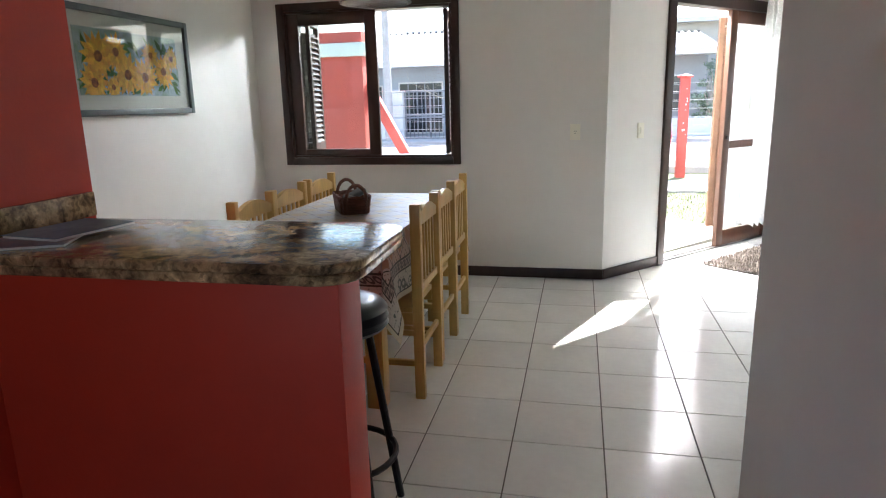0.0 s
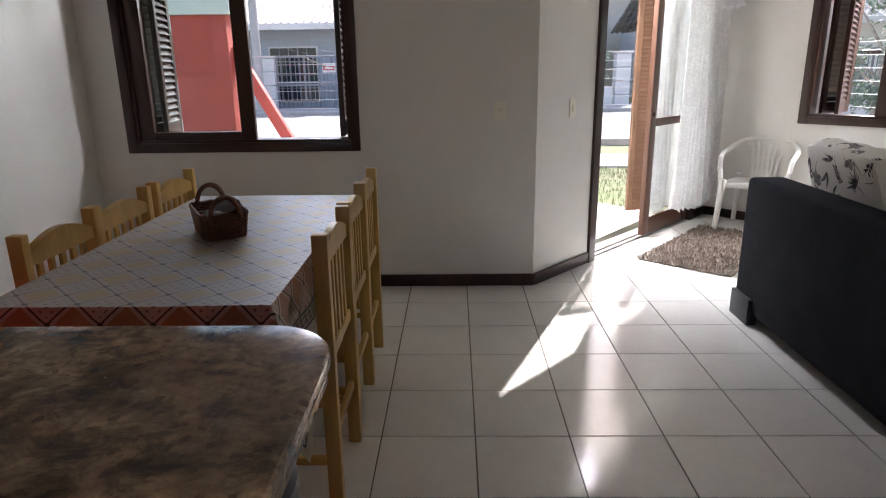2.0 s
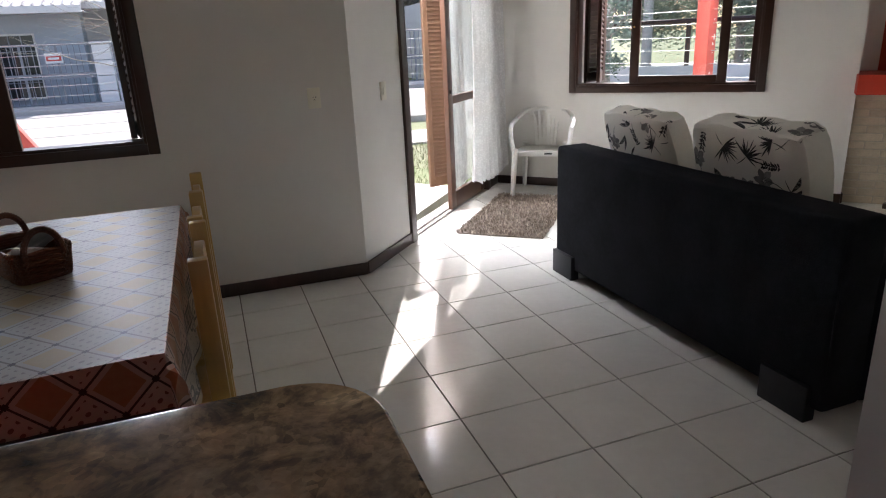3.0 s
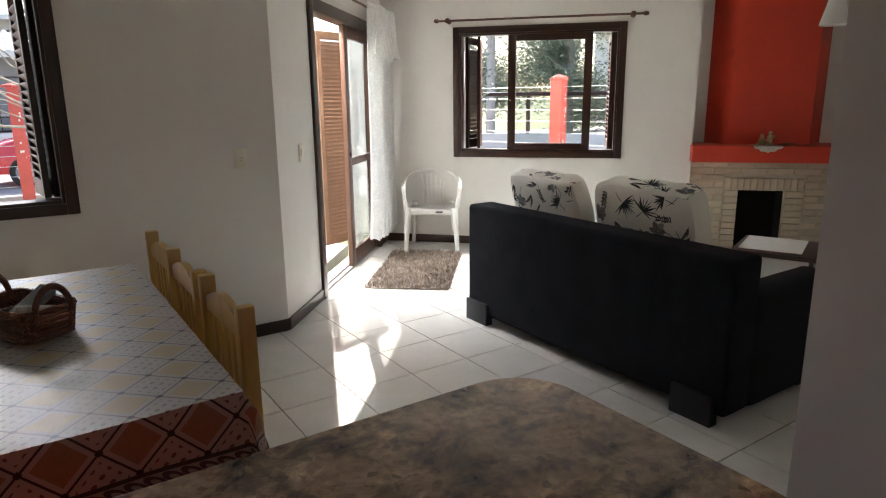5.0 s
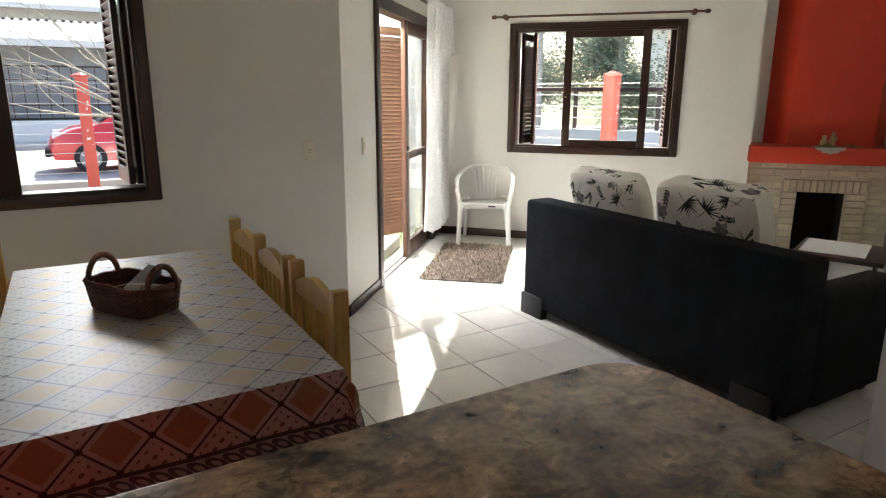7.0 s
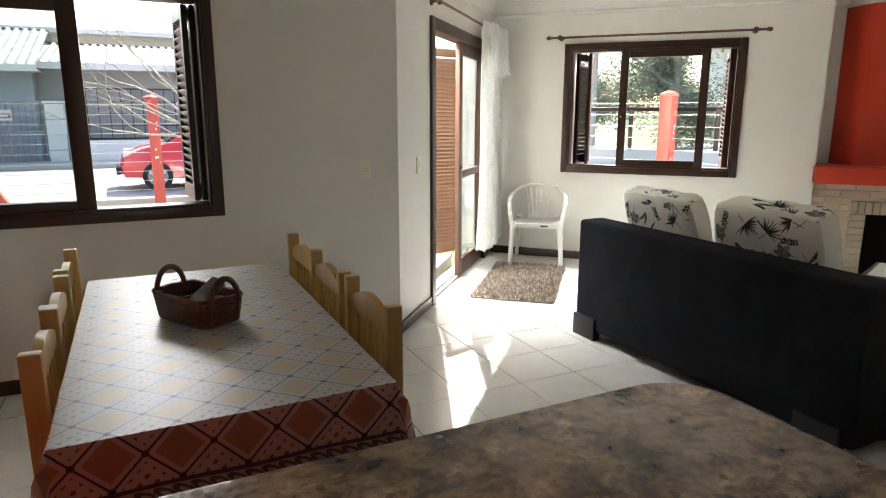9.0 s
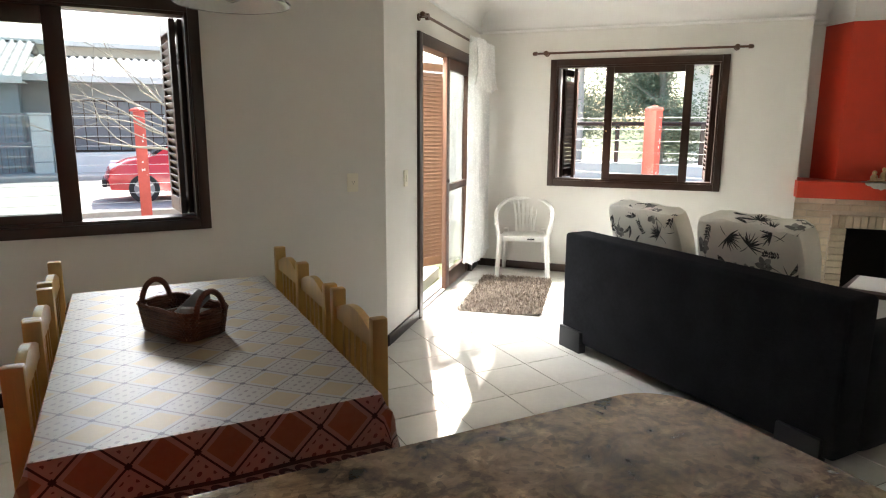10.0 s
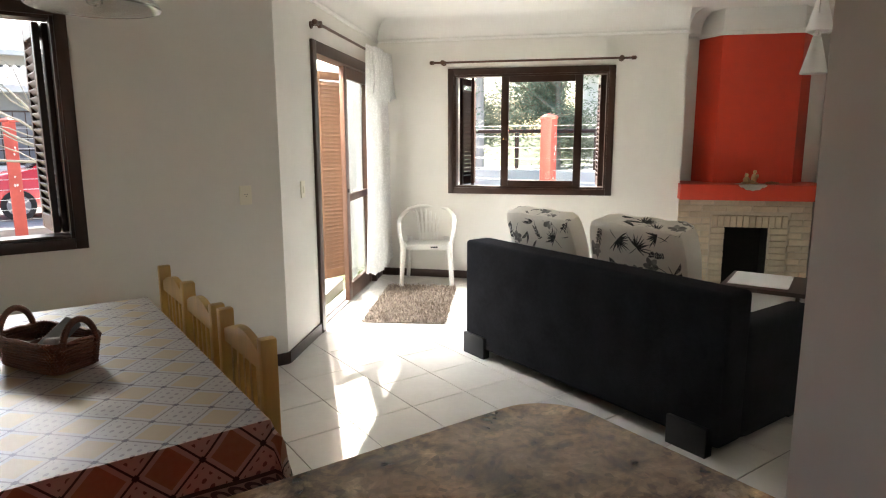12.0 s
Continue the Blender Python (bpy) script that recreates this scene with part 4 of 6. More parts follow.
fr = part("picture_frame", span_bm(-pw / 2, -pw / 2 + 0.035, -0.032, -0.004, -ph_ / 2, ph_ / 2, 0.005, 2), M_FRAME, pic)
part("stile", span_bm(pw / 2 - 0.035, pw / 2, -0.032, -0.004, -ph_ / 2, ph_ / 2, 0.005, 2), M_FRAME, fr)
part("rail", span_bm(-pw / 2 + 0.035, pw / 2 - 0.035, -0.031, -0.005, ph_ / 2 - 0.035, ph_ / 2, 0.005, 2), M_FRAME, fr)
part("rail", span_bm(-pw / 2 + 0.035, pw / 2 - 0.035, -0.031, -0.005, -ph_ / 2, -ph_ / 2 + 0.035, 0.005, 2), M_FRAME, fr)
part("mount", span_bm(-pw / 2 + 0.034, pw / 2 - 0.034, -0.014, -0.004, -ph_ / 2 + 0.034, ph_ / 2 - 0.034), M_MATB, pic)
part("painting", span_bm(-0.43, 0.43, -0.0165, -0.0142, -0.175, 0.175), M_SKYP, pic)
rng = random.Random(7)
lv = bmesh.new()
for i in range(90):
    cx, cz, a = rng.uniform(-0.41, 0.41), rng.uniform(-0.165, 0.12), rng.uniform(0, 6.28)
    l, w_ = rng.uniform(0.05, 0.12), rng.uniform(0.010, 0.022)
    pts = [(-l / 2, 0), (0, w_), (l / 2, 0), (0, -w_)]
    lv.faces.new([lv.verts.new((cx + p_ * math.cos(a) - q_ * math.sin(a), -0.0169, max(-0.174, min(0.174, cz + p_ * math.sin(a) + q_ * math.cos(a))))) for p_, q_ in pts])
part("painted_leaves", lv, M_LEAFP, pic, smooth=False)
for fx, fz, r in ((-0.27, 0.03, 0.12), (-0.13, 0.06, 0.10), (-0.05, -0.06, 0.115), (-0.32, -0.11, 0.10), (0.10, -0.07, 0.11), (0.17, 0.06, 0.075), (0.28, -0.03, 0.095), (0.37, 0.05, 0.07), (-0.18, -0.13, 0.06)):
    pb = bmesh.new()
    for ring, (ra, rb) in enumerate(((0.25, 1.12), (0.18, 0.80))):
        for i in range(15):
            a = 2 * math.pi * i / 15 + ring * 0.2 + fx * 9
            rr = r * rng.uniform(0.85, 1.1)
            y = -0.0172 - 0.0003 * ring - 0.00002 * i
            pts = [(ra * rr, 0), ((ra + rb) / 2 * rr, 0.16 * rr), (rb * rr, 0), ((ra + rb) / 2 * rr, -0.16 * rr)]
            pb.faces.new([pb.verts.new((max(-0.428, min(0.428, fx + p_ * math.cos(a) - q_ * math.sin(a))), y, max(-0.174, min(0.174, fz + p_ * math.sin(a) + q_ * math.cos(a))))) for p_, q_ in pts])
    fl_ = part("painted_flower", pb, M_PETAL, pic, smooth=False)
    part("flower_core", cyl_bm(r * 0.25, r * 0.25, 0.001, pose(fx, -0.0185, fz, 90, 0, 0), 18), M_CORE, fl_)
pg = part("glazing", span_bm(-pw / 2 + 0.034, pw / 2 - 0.034, -0.024, -0.0225, -ph_ / 2 + 0.034, ph_ / 2 - 0.034), M_GLASS, pic, "reflecting picture glass")
pg.visible_shadow = False

# ---- glass pendant over the table ----
M_CLEAR = bpy.data.materials.new("clear_pressed_glass")
M_CLEAR.use_nodes = True
M_CLEAR.node_tree.nodes["Principled BSDF"].inputs["Transmission Weight"].default_value = 0.85
M_CLEAR.node_tree.nodes["Principled BSDF"].inputs["Base Color"].default_value = (0.93, 0.94, 0.93, 1)
M_CLEAR.node_tree.nodes["Principled BSDF"].inputs["Roughness"].default_value = 0.08
M_CHROME = mat("chrome", (0.7, 0.7, 0.7), 0.15, 1.0)
LX, LY, LZ = -0.115, 3.69, 1.835
pl = empty("glass_pendant_lamp", pose(LX, LY, 0), "clear glass dish pendant lamp hanging over the table", "pendant lamp")


def lathe_bm(prof, n=40, bm=None):
    b = bm or bmesh.new()
    rings = [[b.verts.new((r * math.cos(2 * math.pi * i / n), r * math.sin(2 * math.pi * i / n), z)) for i in range(n)] for r, z in prof]
    for a_, c_ in zip(rings, rings[1:]):
        for i in range(n):
            b.faces.new((a_[i], a_[(i + 1) % n], c_[(i + 1) % n], c_[i]))
    bmesh.ops.recalc_face_normals(b, faces=list(b.faces))
    return b


part("shade", lathe_bm([(0.172, LZ), (0.176, LZ + 0.004), (0.165, LZ + 0.022), (0.12, LZ + 0.055), (0.06, LZ + 0.078), (0.03, LZ + 0.085), (0.03, LZ + 0.081), (0.06, LZ + 0.073), (0.118, LZ + 0.050), (0.160, LZ + 0.018), (0.170, LZ + 0.003), (0.172, LZ)]), M_CLEAR, pl, "clear pressed glass dish")
part("lamp_holder", lathe_bm([(0.001, LZ + 0.02), (0.022, LZ + 0.03), (0.026, LZ + 0.06), (0.03, LZ + 0.095), (0.018, LZ + 0.13), (0.006, LZ + 0.15)], 20), M_CHROME, pl)
part("bulb", lathe_bm([(0.001, LZ + 0.004), (0.02, LZ + 0.012), (0.024, LZ + 0.028), (0.014, LZ + 0.045)], 20), M_CLEAR, pl)
part("cable", rod_bm((0, 0, LZ + 0.14), (0, 0, CEIL - 0.03), 0.004, 8), M_CHROME, pl)
part("ceiling_rose", lathe_bm([(0.001, CEIL - 0.035), (0.05, CEIL - 0.03), (0.055, CEIL)], 24), M_CHROME, pl)

# ---- sofa ----
SX, SY0, SY1, SH = 2.165, 3.02, 4.945, 0.783
sf = empty("sofa", pose(SX, SY0, 0), "black velvet two-seat sofa with rectangular feet", "sofa")
SL = SY1 - SY0


def soft_box(x0, x1, y0, y1, z0, z1, bevel, puff=0.0):
    b = span_bm(x0, x1, y0, y1, z0, z1, bevel, 4)
    return b


part("backrest", soft_box(0.0, 0.20, 0.02, SL - 0.0, 0.055, SH, 0.032), M_SOFA, sf)
part("seat_base", soft_box(0.195, 0.78, 0.16, SL - 0.16, 0.055, 0.33, 0.02), M_SOFA, sf)
for i in range(2):
    y0 = 0.165 + i * (SL - 0.33) / 2
    part("seat_cushion", soft_box(0.205, 0.80, y0 + 0.004, y0 + (SL - 0.33) / 2 - 0.004, 0.331, 0.45, 0.04), M_SOFA, sf)
for y0 in (0.0, SL - 0.17):
    part("armrest", soft_box(0.17, 0.82, y0, y0 + 0.17, 0.055, 0.62, 0.06), M_SOFA, sf, "padded black velvet arm")
part("piping", sweep_bm([(0.006, 0.03, 0.10), (0.004, 0.026, 0.4), (0.006, 0.03, SH - 0.03)], circle_profile(0.004, 6)), M_SOFA, sf)
for y0 in (0.07, SL - 0.225):
    for x0 in (-0.022, 0.74):
        part("foot", span_bm(x0, x0 + 0.055, y0, y0 + 0.215, 0.0, 0.145, 0.004, 2), M_FOOT, sf, "black plastic foot")

# ---- floral cushions standing on the sofa ----
M_FLORAL = mat("cream_printed_cotton", (0.90, 0.87, 0.79), 0.8, var=0.06, scale=8, bump=0.15, bscale=120)
M_PRINT = mat("charcoal_leaf_print", (0.055, 0.055, 0.055), 0.85, var=0.5, scale=30, island=0.5)
M_PRINT2 = mat("grey_flower_print", (0.30, 0.29, 0.27), 0.85, var=0.4, scale=25, island=0.3)


def cushion_bm(w, t, h):
    """A stuffed block with bulging faces and soft corners."""
    b = bmesh.new()
    bmesh.ops.create_cube(b, size=1.0)
    bmesh.ops.subdivide_edges(b, edges=list(b.edges), cuts=9, use_grid_fill=True)
    for v in b.verts:
        x, y, z = v.co * 2
        p_ = 12.0
        n_ = (abs(x) ** p_ + abs(y) ** p_ + abs(z) ** p_) ** (1 / p_)
        m_ = max(abs(x), abs(y), abs(z))
        f = m_ / n_ if n_ else 1
        bx = 1 + 0.10 * (1 - y * y) * (1 - z * z)
        v.co = Vector((x * f * t / 2 * bx, y * f * w / 2 * (1 + 0.02 * math.sin(5 * z)), z * f * h / 2 + 0.006 * math.sin(9 * y + 3 * x)))
    return b


def print_leaf(bm, c, a, l, w, bend, place):
    n = 6
    up, dn = [], []
    for i in range(n + 1):
        t = i / n
        s = l * t
        k = w * math.sin(math.pi * min(t * 0.96 + 0.03, 1)) ** 0.8
        aa_ = a + bend * t
        cx = c[0] + s * math.cos(a + bend * t / 2)
        cy = c[1] + s * math.sin(a + bend * t / 2)
        up.append((cx - k * math.sin(aa_), cy + k * math.cos(aa_)))
        dn.append((cx + k * math.sin(aa_), cy - k * math.cos(aa_)))
    vu = [bm.verts.new(place(p_)) for p_ in up]
    vd = [bm.verts.new(place(p_)) for p_ in dn]
    for i in range(n):
        bm.faces.new((vd[i], vd[i + 1], vu[i + 1], vu[i]))


def floral_cushion(m, w, t, h, seed, label):
    cu = empty("back_cushion", m, label, "cushion", "floral cushions on the sofa")
    src = cushion_bm(w, t, h)
    from_mesh = src.copy()
    part("cover", src, M_FLORAL, cu)
    rng = random.Random(seed)
    from_mesh.normal_update()
    from mathutils.bvhtree import BVHTree
    tree = BVHTree.FromBMesh(from_mesh)
    def on_back(p_):
        y, z = p_
        if z <= h / 2 - 0.02:
            y = max(-w / 2 + 0.02, min(w / 2 - 0.02, y))
            hit = tree.ray_cast(Vector((-1.0, y, max(z, -h / 2 + 0.03))), Vector((1, 0, 0)))
        else:
            hit = tree.ray_cast(Vector((-t / 2 + 0.02 + min(z - h / 2 + 0.02, t - 0.05), max(-w / 2 + 0.02, min(w / 2 - 0.02, y)), 1.0)), Vector((0, 0, -1)))
        if hit[0] is None:
            return Vector((0, y, 0))
        return hit[0] + hit[1] * 0.0012
    dark, grey = bmesh.new(), bmesh.new()
    spots = []
    for i in range(400):
        c = (rng.uniform(-w / 2, w / 2), rng.uniform(-h * 0.25, h / 2 + t * 0.7))
        if len(spots) < 30 and all(math.hypot(c[0] - q[0], c[1] - q[1]) > 0.092 for q in spots):
            spots.append(c)
    for i, c in enumerate(spots):
        a0 = rng.uniform(0, 6.28)
        if i % 4 == 0:
            # palm spray of thin blades
            for q in range(15):
                print_leaf(dark, c, a0 + (q - 7) * 0.21, rng.uniform(0.045, 0.10), rng.uniform(0.0024, 0.0045), rng.uniform(-0.25, 0.25), on_back)
            print_leaf(dark, c, a0 + 3.1, 0.07, 0.0022, 0.4, on_back)
        elif i % 4 == 1:
            # flower with soft petals on a curved stem
            for q in range(6):
                print_leaf(grey, (c[0] + 0.006 * math.cos(a0 + q), c[1] + 0.006 * math.sin(a0 + q)), a0 + q * 1.05, rng.uniform(0.034, 0.052), 0.016, 0.35, on_back)
            for q in range(8):
                print_leaf(dark, c, a0 + q * 0.8, rng.uniform(0.012, 0.026), 0.0011, 0.3, on_back)
            print_leaf(dark, c, a0 + 2.0, 0.12, 0.0018, 1.1, on_back)
        elif i % 4 == 2:
            # twig set with short leaves
            for q in range(8):
                k = 0.011 * q
                for sg in (-1, 1):
                    print_leaf(dark, (c[0] + k * math.cos(a0), c[1] + k * math.sin(a0)), a0 + sg * rng.uniform(0.7, 1.3), rng.uniform(0.016, 0.03), 0.0045, 0.2, on_back)
            print_leaf(dark, c, a0, 0.13, 0.0022, 0.35, on_back)
        else:
            # two long single leaves
            for q in range(2):
                print_leaf(grey, c, a0 + q * 0.55, rng.uniform(0.07, 0.11), 0.0095, 0.6, on_back)
                print_leaf(dark, c, a0 + q * 0.55 + 0.06, rng.uniform(0.08, 0.12), 0.0075, 0.6, on_back)
    tagged(part("leaf_print", dark, M_PRINT, cu, "charcoal palm leaf print", smooth=False), kind="stuff")
    tagged(part("flower_print", grey, M_PRINT2, cu, "grey flower print", smooth=False), kind="stuff")
    from_mesh.free()
    return cu


floral_cushion(pose(SX + 0.304, 4.45, 0.742, 0, -19, -2), 0.60, 0.13, 0.55, 3, "cream cushion printed with dark leaves, leaning on the sofa back")
floral_cushion(pose(SX + 0.32, 3.73, 0.752, 0, -15, 3), 0.60, 0.17, 0.55, 11, "thicker cream cushion printed with dark leaves on the sofa")

# ---- coffee table ----
M_ESPR = mat("dark_brown_laminate", (0.045, 0.03, 0.025), 0.35, var=0.3, scale=6, stretch=(1, 6, 1))
M_RUNNER = mat("white_cotton_runner", (0.82, 0.82, 0.80), 0.8, var=0.04, scale=12, bump=0.1, bscale=150)
CT = pose(3.98, 3.82, 0, 0, 0, 20.7)
ct = empty("coffee_table", CT, "dark brown coffee table with a white cloth on it", "coffee table")
part("top", span_bm(-0.28, 0.28, -0.26, 0.26, 0.425, 0.455, 0.004, 2), M_ESPR, ct)
part("side_panel", span_bm(-0.24, -0.20, -0.20, 0.20, 0.0, 0.425, 0.003, 1), M_WHITEPL, ct, "white side panel")
part("side_panel", span_bm(0.14, 0.24, -0.20, 0.20, 0.0, 0.425, 0.003, 1), M_ESPR, ct)
part("shelf", span_bm(-0.20, 0.14, -0.19, 0.19, 0.12, 0.14, 0.003, 1), M_ESPR, ct)
thing("table_runner", rounded_slab(-0.20, 0.255, -0.15, 0.23, 0.02, 0.0, 0.004, 0.001), M_RUNNER, "white cotton runner lying on the coffee table", "table runner", CT @ pose(0, 0, 0.4555, 0, 0, 1))

# ---- fireplace ----
M_BRICK = mat("pale_yellow_brick", (0.64, 0.54, 0.40), 0.8, var=0.18, scale=14, bump=0.3, bscale=70, random_amount=0.13)
M_MORTAR = mat("pale_mortar", (0.60, 0.53, 0.42), 0.9, var=0.15, scale=30, bump=0.3, bscale=90)
M_SOOT = mat("sooty_firebox", (0.02, 0.018, 0.016), 0.95, var=0.5, scale=5, bump=0.3, bscale=40)
fp = empty("fireplace", F2, "pale brick fireplace with red mantel and chimney breast", "fireplace")
BD = 0.06
bu0, bu1, fz_top = 2.268, 3.46, 0.60
fu0, fu1 = 2.70, 3.10
part("surround", span_bm(bu0 + 0.004, fu0 - 0.004, BD + 0.005, NICHE_D - 0.002, 0.0, 0.874), M_MORTAR, fp)
part("surround", span_bm(fu1 + 0.004, bu1 - 0.004, BD + 0.005, NICHE_D - 0.002, 0.0, 0.874), M_MORTAR, fp)
part("surround", span_bm(fu0 - 0.004, fu1 + 0.004, BD + 0.005, NICHE_D - 0.002, fz_top + 0.004, 0.874), M_MORTAR, fp)
part("firebox", span_bm(fu0 - 0.003, fu1 + 0.003, NICHE_D - 0.03, NICHE_D - 0.004, 0.0, fz_top + 0.003), M_SOOT, fp, "soot-blackened firebox")
for a_, c_ in ((fu0 - 0.0038, fu0 + 0.004), (fu1 - 0.004, fu1 + 0.0038)):
    part("firebox_side", span_bm(a_, c_, BD + 0.05, NICHE_D - 0.031, 0.0, fz_top), M_SOOT, fp)
part("firebox_top", span_bm(fu0 + 0.004, fu1 - 0.004, BD + 0.05, NICHE_D - 0.031, fz_top - 0.006, fz_top + 0.002), M_SOOT, fp)
part("hearth", span_bm(fu0 + 0.005, fu1 - 0.005, BD, NICHE_D - 0.031, 0.0, 0.012), M_SOOT, fp)
BW, BHH = 0.225, 0.052
bk_full = {}


def brick(u0, u1, zz0, zz1, y0=BD, y1=BD + 0.03):
    key = (round(u1 - u0, 3), round(zz1 - zz0, 3), round(y1 - y0, 3))
    if key not in bk_full:
        bk_full[key] = mesh_of(box_bm(key[0], key[2], key[1], 0, 0, 0, 0.004, 1), "brick", M_BRICK, False)
    ob = new("brick", bk_full[key])
    ob.parent = fp
    ob.matrix_local = pose((u0 + u1) / 2 + rng.uniform(-0.001, 0.001), (y0 + y1) / 2 + rng.uniform(-0.003, 0.002), (zz0 + zz1) / 2)


ru0, ru1, rz = 2.575, 3.255, 0.715
courses = 14
ch_ = 0.874 / courses
for k in range(courses):
    z_a, z_b = k * ch_ + 0.004, (k + 1) * ch_ - 0.004
    u = bu0 - (0.115 if k % 2 else 0.0)
    while u < bu1 - 0.01:
        a_, c_ = max(u, bu0), min(u + BW - 0.008, bu1)
        u += BW
        for p_, q_ in ((a_, c_),):
            if z_a > rz - 0.01:
                if q_ - p_ > 0.03:
                    brick(p_, q_, z_a, z_b)
            else:
                if p_ < ru0 and min(q_, ru0 - 0.008) - p_ > 0.03:
                    brick(p_, min(q_, ru0 - 0.008), z_a, z_b)
                if q_ > ru1 and q_ - max(p_, ru1 + 0.008) > 0.03:
                    brick(max(p_, ru1 + 0.008), q_, z_a, z_b)
# proud frame of bricks round the opening: jambs laid flat, soldiers above
n_j = 10
jh = fz_top / n_j
for k in range(n_j):
    brick(ru0, fu0 - 0.002, k * jh + 0.003, (k + 1) * jh - 0.003, BD - 0.025, BD + 0.06)
    brick(fu1 + 0.002, ru1, k * jh + 0.003, (k + 1) * jh - 0.003, BD - 0.025, BD + 0.06)
n_s = 12
sw_ = (ru1 - ru0) / n_s
for k in range(n_s):
    brick(ru0 + k * sw_ + 0.003, ru0 + (k + 1) * sw_ - 0.003, fz_top + 0.003, rz, BD - 0.025, BD + 0.06)
part("mantel", span_bm(2.245, 3.53, -0.16, NICHE_D - 0.003, 0.876, 1.022, 0.006, 2), M_RED, fp, "red painted mantel shelf")
breast = bmesh.new()
prof = [(2.415, NICHE_D - 0.002), (2.575, 0.10), (3.27, 0.10), (3.43, NICHE_D - 0.002)]
prism_bm(prof, 1.022, RAIL_Z - 0.02, 0.0, 2, breast)
part("chimney_breast", breast, M_RED, fp, "red painted chimney breast")
top_b = prism_bm([(2.40, NICHE_D - 0.002), (2.565, 0.085), (3.28, 0.085), (3.445, NICHE_D - 0.002)], RAIL_Z - 0.0195, RAIL_Z + 0.018, 0.008, 3)
part("cornice_rail", top_b, M_CEIL, fp, "white plaster rail")
part("cornice_block", prism_bm([(2.42, NICHE_D - 0.002), (2.58, 0.105), (3.265, 0.105), (3.425, NICHE_D - 0.002)], RAIL_Z + 0.0185, CEIL - 0.002), M_CEIL, fp)

# on the mantel
M_DOILY = mat("white_crochet", (0.80, 0.79, 0.75), 0.85, var=0.15, scale=90)
dl = bmesh.new()
dn_ = 48
ctr = dl.verts.new((0, 0, 0.002))
r_in = [dl.verts.new((0.13 * math.cos(2 * math.pi * i / dn_) * (1 + 0.05 * math.sin(12 * 2 * math.pi * i / dn_)), 0.10 * math.sin(2 * math.pi * i / dn_) * (1 + 0.05 * math.sin(12 * 2 * math.pi * i / dn_)), 0.002)) for i in range(dn_)]
for i in range(dn_):
    dl.faces.new((ctr, r_in[i], r_in[(i + 1) % dn_]))
# the front of the cloth folds over the shelf's edge
fr_v = []
for i in range(13):
    t = i / 12
    x = -0.12 + 0.24 * t
    fr_v.append((dl.verts.new((x, -0.094, 0.002)), dl.verts.new((x, -0.101, -0.008 - 0.045 * math.sin(math.pi * t) - 0.006 * math.sin(9 * math.pi * t)))))
for (a_, c_), (d_, e_) in zip(fr_v, fr_v[1:]):
    dl.faces.new((a_, d_, e_, c_))
bmesh.ops.solidify(dl, geom=list(dl.faces), thickness=0.0015)
thing("doily", dl, M_DOILY, "white crochet doily hanging over the red mantel edge", "doily", F2 @ pose(2.87, -0.066, 1.0225))
M_FIG = mat("glazed_figurine", (0.55, 0.42, 0.22), 0.3, col2=(0.30, 0.16, 0.08), scale=25)
fg = bmesh.new()
for x, y, z, r, sz in ((-0.03, 0, 0.035, 0.03, 1.1), (-0.03, 0, 0.08, 0.018, 1.0), (0.035, 0, 0.05, 0.026, 1.7), (0.038, 0, 0.108, 0.018, 1.0), (0.0, 0.0, 0.016, 0.045, 0.4), (0.062, 0, 0.07, 0.012, 1.8)):
    bmesh.ops.create_icosphere(fg, subdivisions=2, radius=r, matrix=Matrix.Translation((x, y, z)) @ Matrix.Diagonal((1, 1, sz, 1)))
span_bm(-0.07, 0.07, -0.03, 0.03, 0.0, 0.012, 0.004, 2, fg)
thing("figurine", fg, M_FIG, "small glazed ceramic figurine standing on the doily", "figurine", F2 @ pose(2.865, -0.06, 1.0265))
M_SHELL = mat("brown_shell", (0.35, 0.14, 0.06), 0.4, var=0.4, scale=40)
shl = bmesh.new()
for i in range(6):
    bmesh.ops.create_icosphere(shl, subdivisions=2, radius=0.016 - 0.002 * abs(i - 2), matrix=Matrix.Translation((-0.05 + 0.02 * i, 0.004 * (i % 2), 0.013)))
thing("seashell", shl, M_SHELL, "small brown seashell ornament on the red mantel", "ornament", F2 @ pose(3.06, -0.06, 1.0215))

# ---- white plastic chair ----
pc = empty("plastic_chair", pose(3.12, 6.84, 0, 0, 0, -36), "white moulded plastic garden armchair in the corner", "chair")
# local: faces -y (into the room), back at +y
seat_b = bmesh.new()
ng = 10
gs = []
for i in range(ng + 1):
    row = []
    for j in range(ng + 1):
        x = (-0.5 + i / ng) * (0.46 - 0.05 * (j / ng))
        y = -0.21 + 0.42 * j / ng
        row.append(seat_b.verts.new((x, y, 0.425 - 0.02 * math.sin(math.pi * i / ng) * math.sin(math.pi * j / ng) - 0.02 * j / ng - (0.02 if j == 0 else 0))))
    gs.append(row)
for i in range(ng):
    for j in range(ng):
        seat_b.faces.new((gs[i][j], gs[i + 1][j], gs[i + 1][j + 1], gs[i][j + 1]))
bmesh.ops.solidify(seat_b, geom=list(seat_b.faces), thickness=0.012)
part("seat", seat_b, M_WHITEPL, pc)
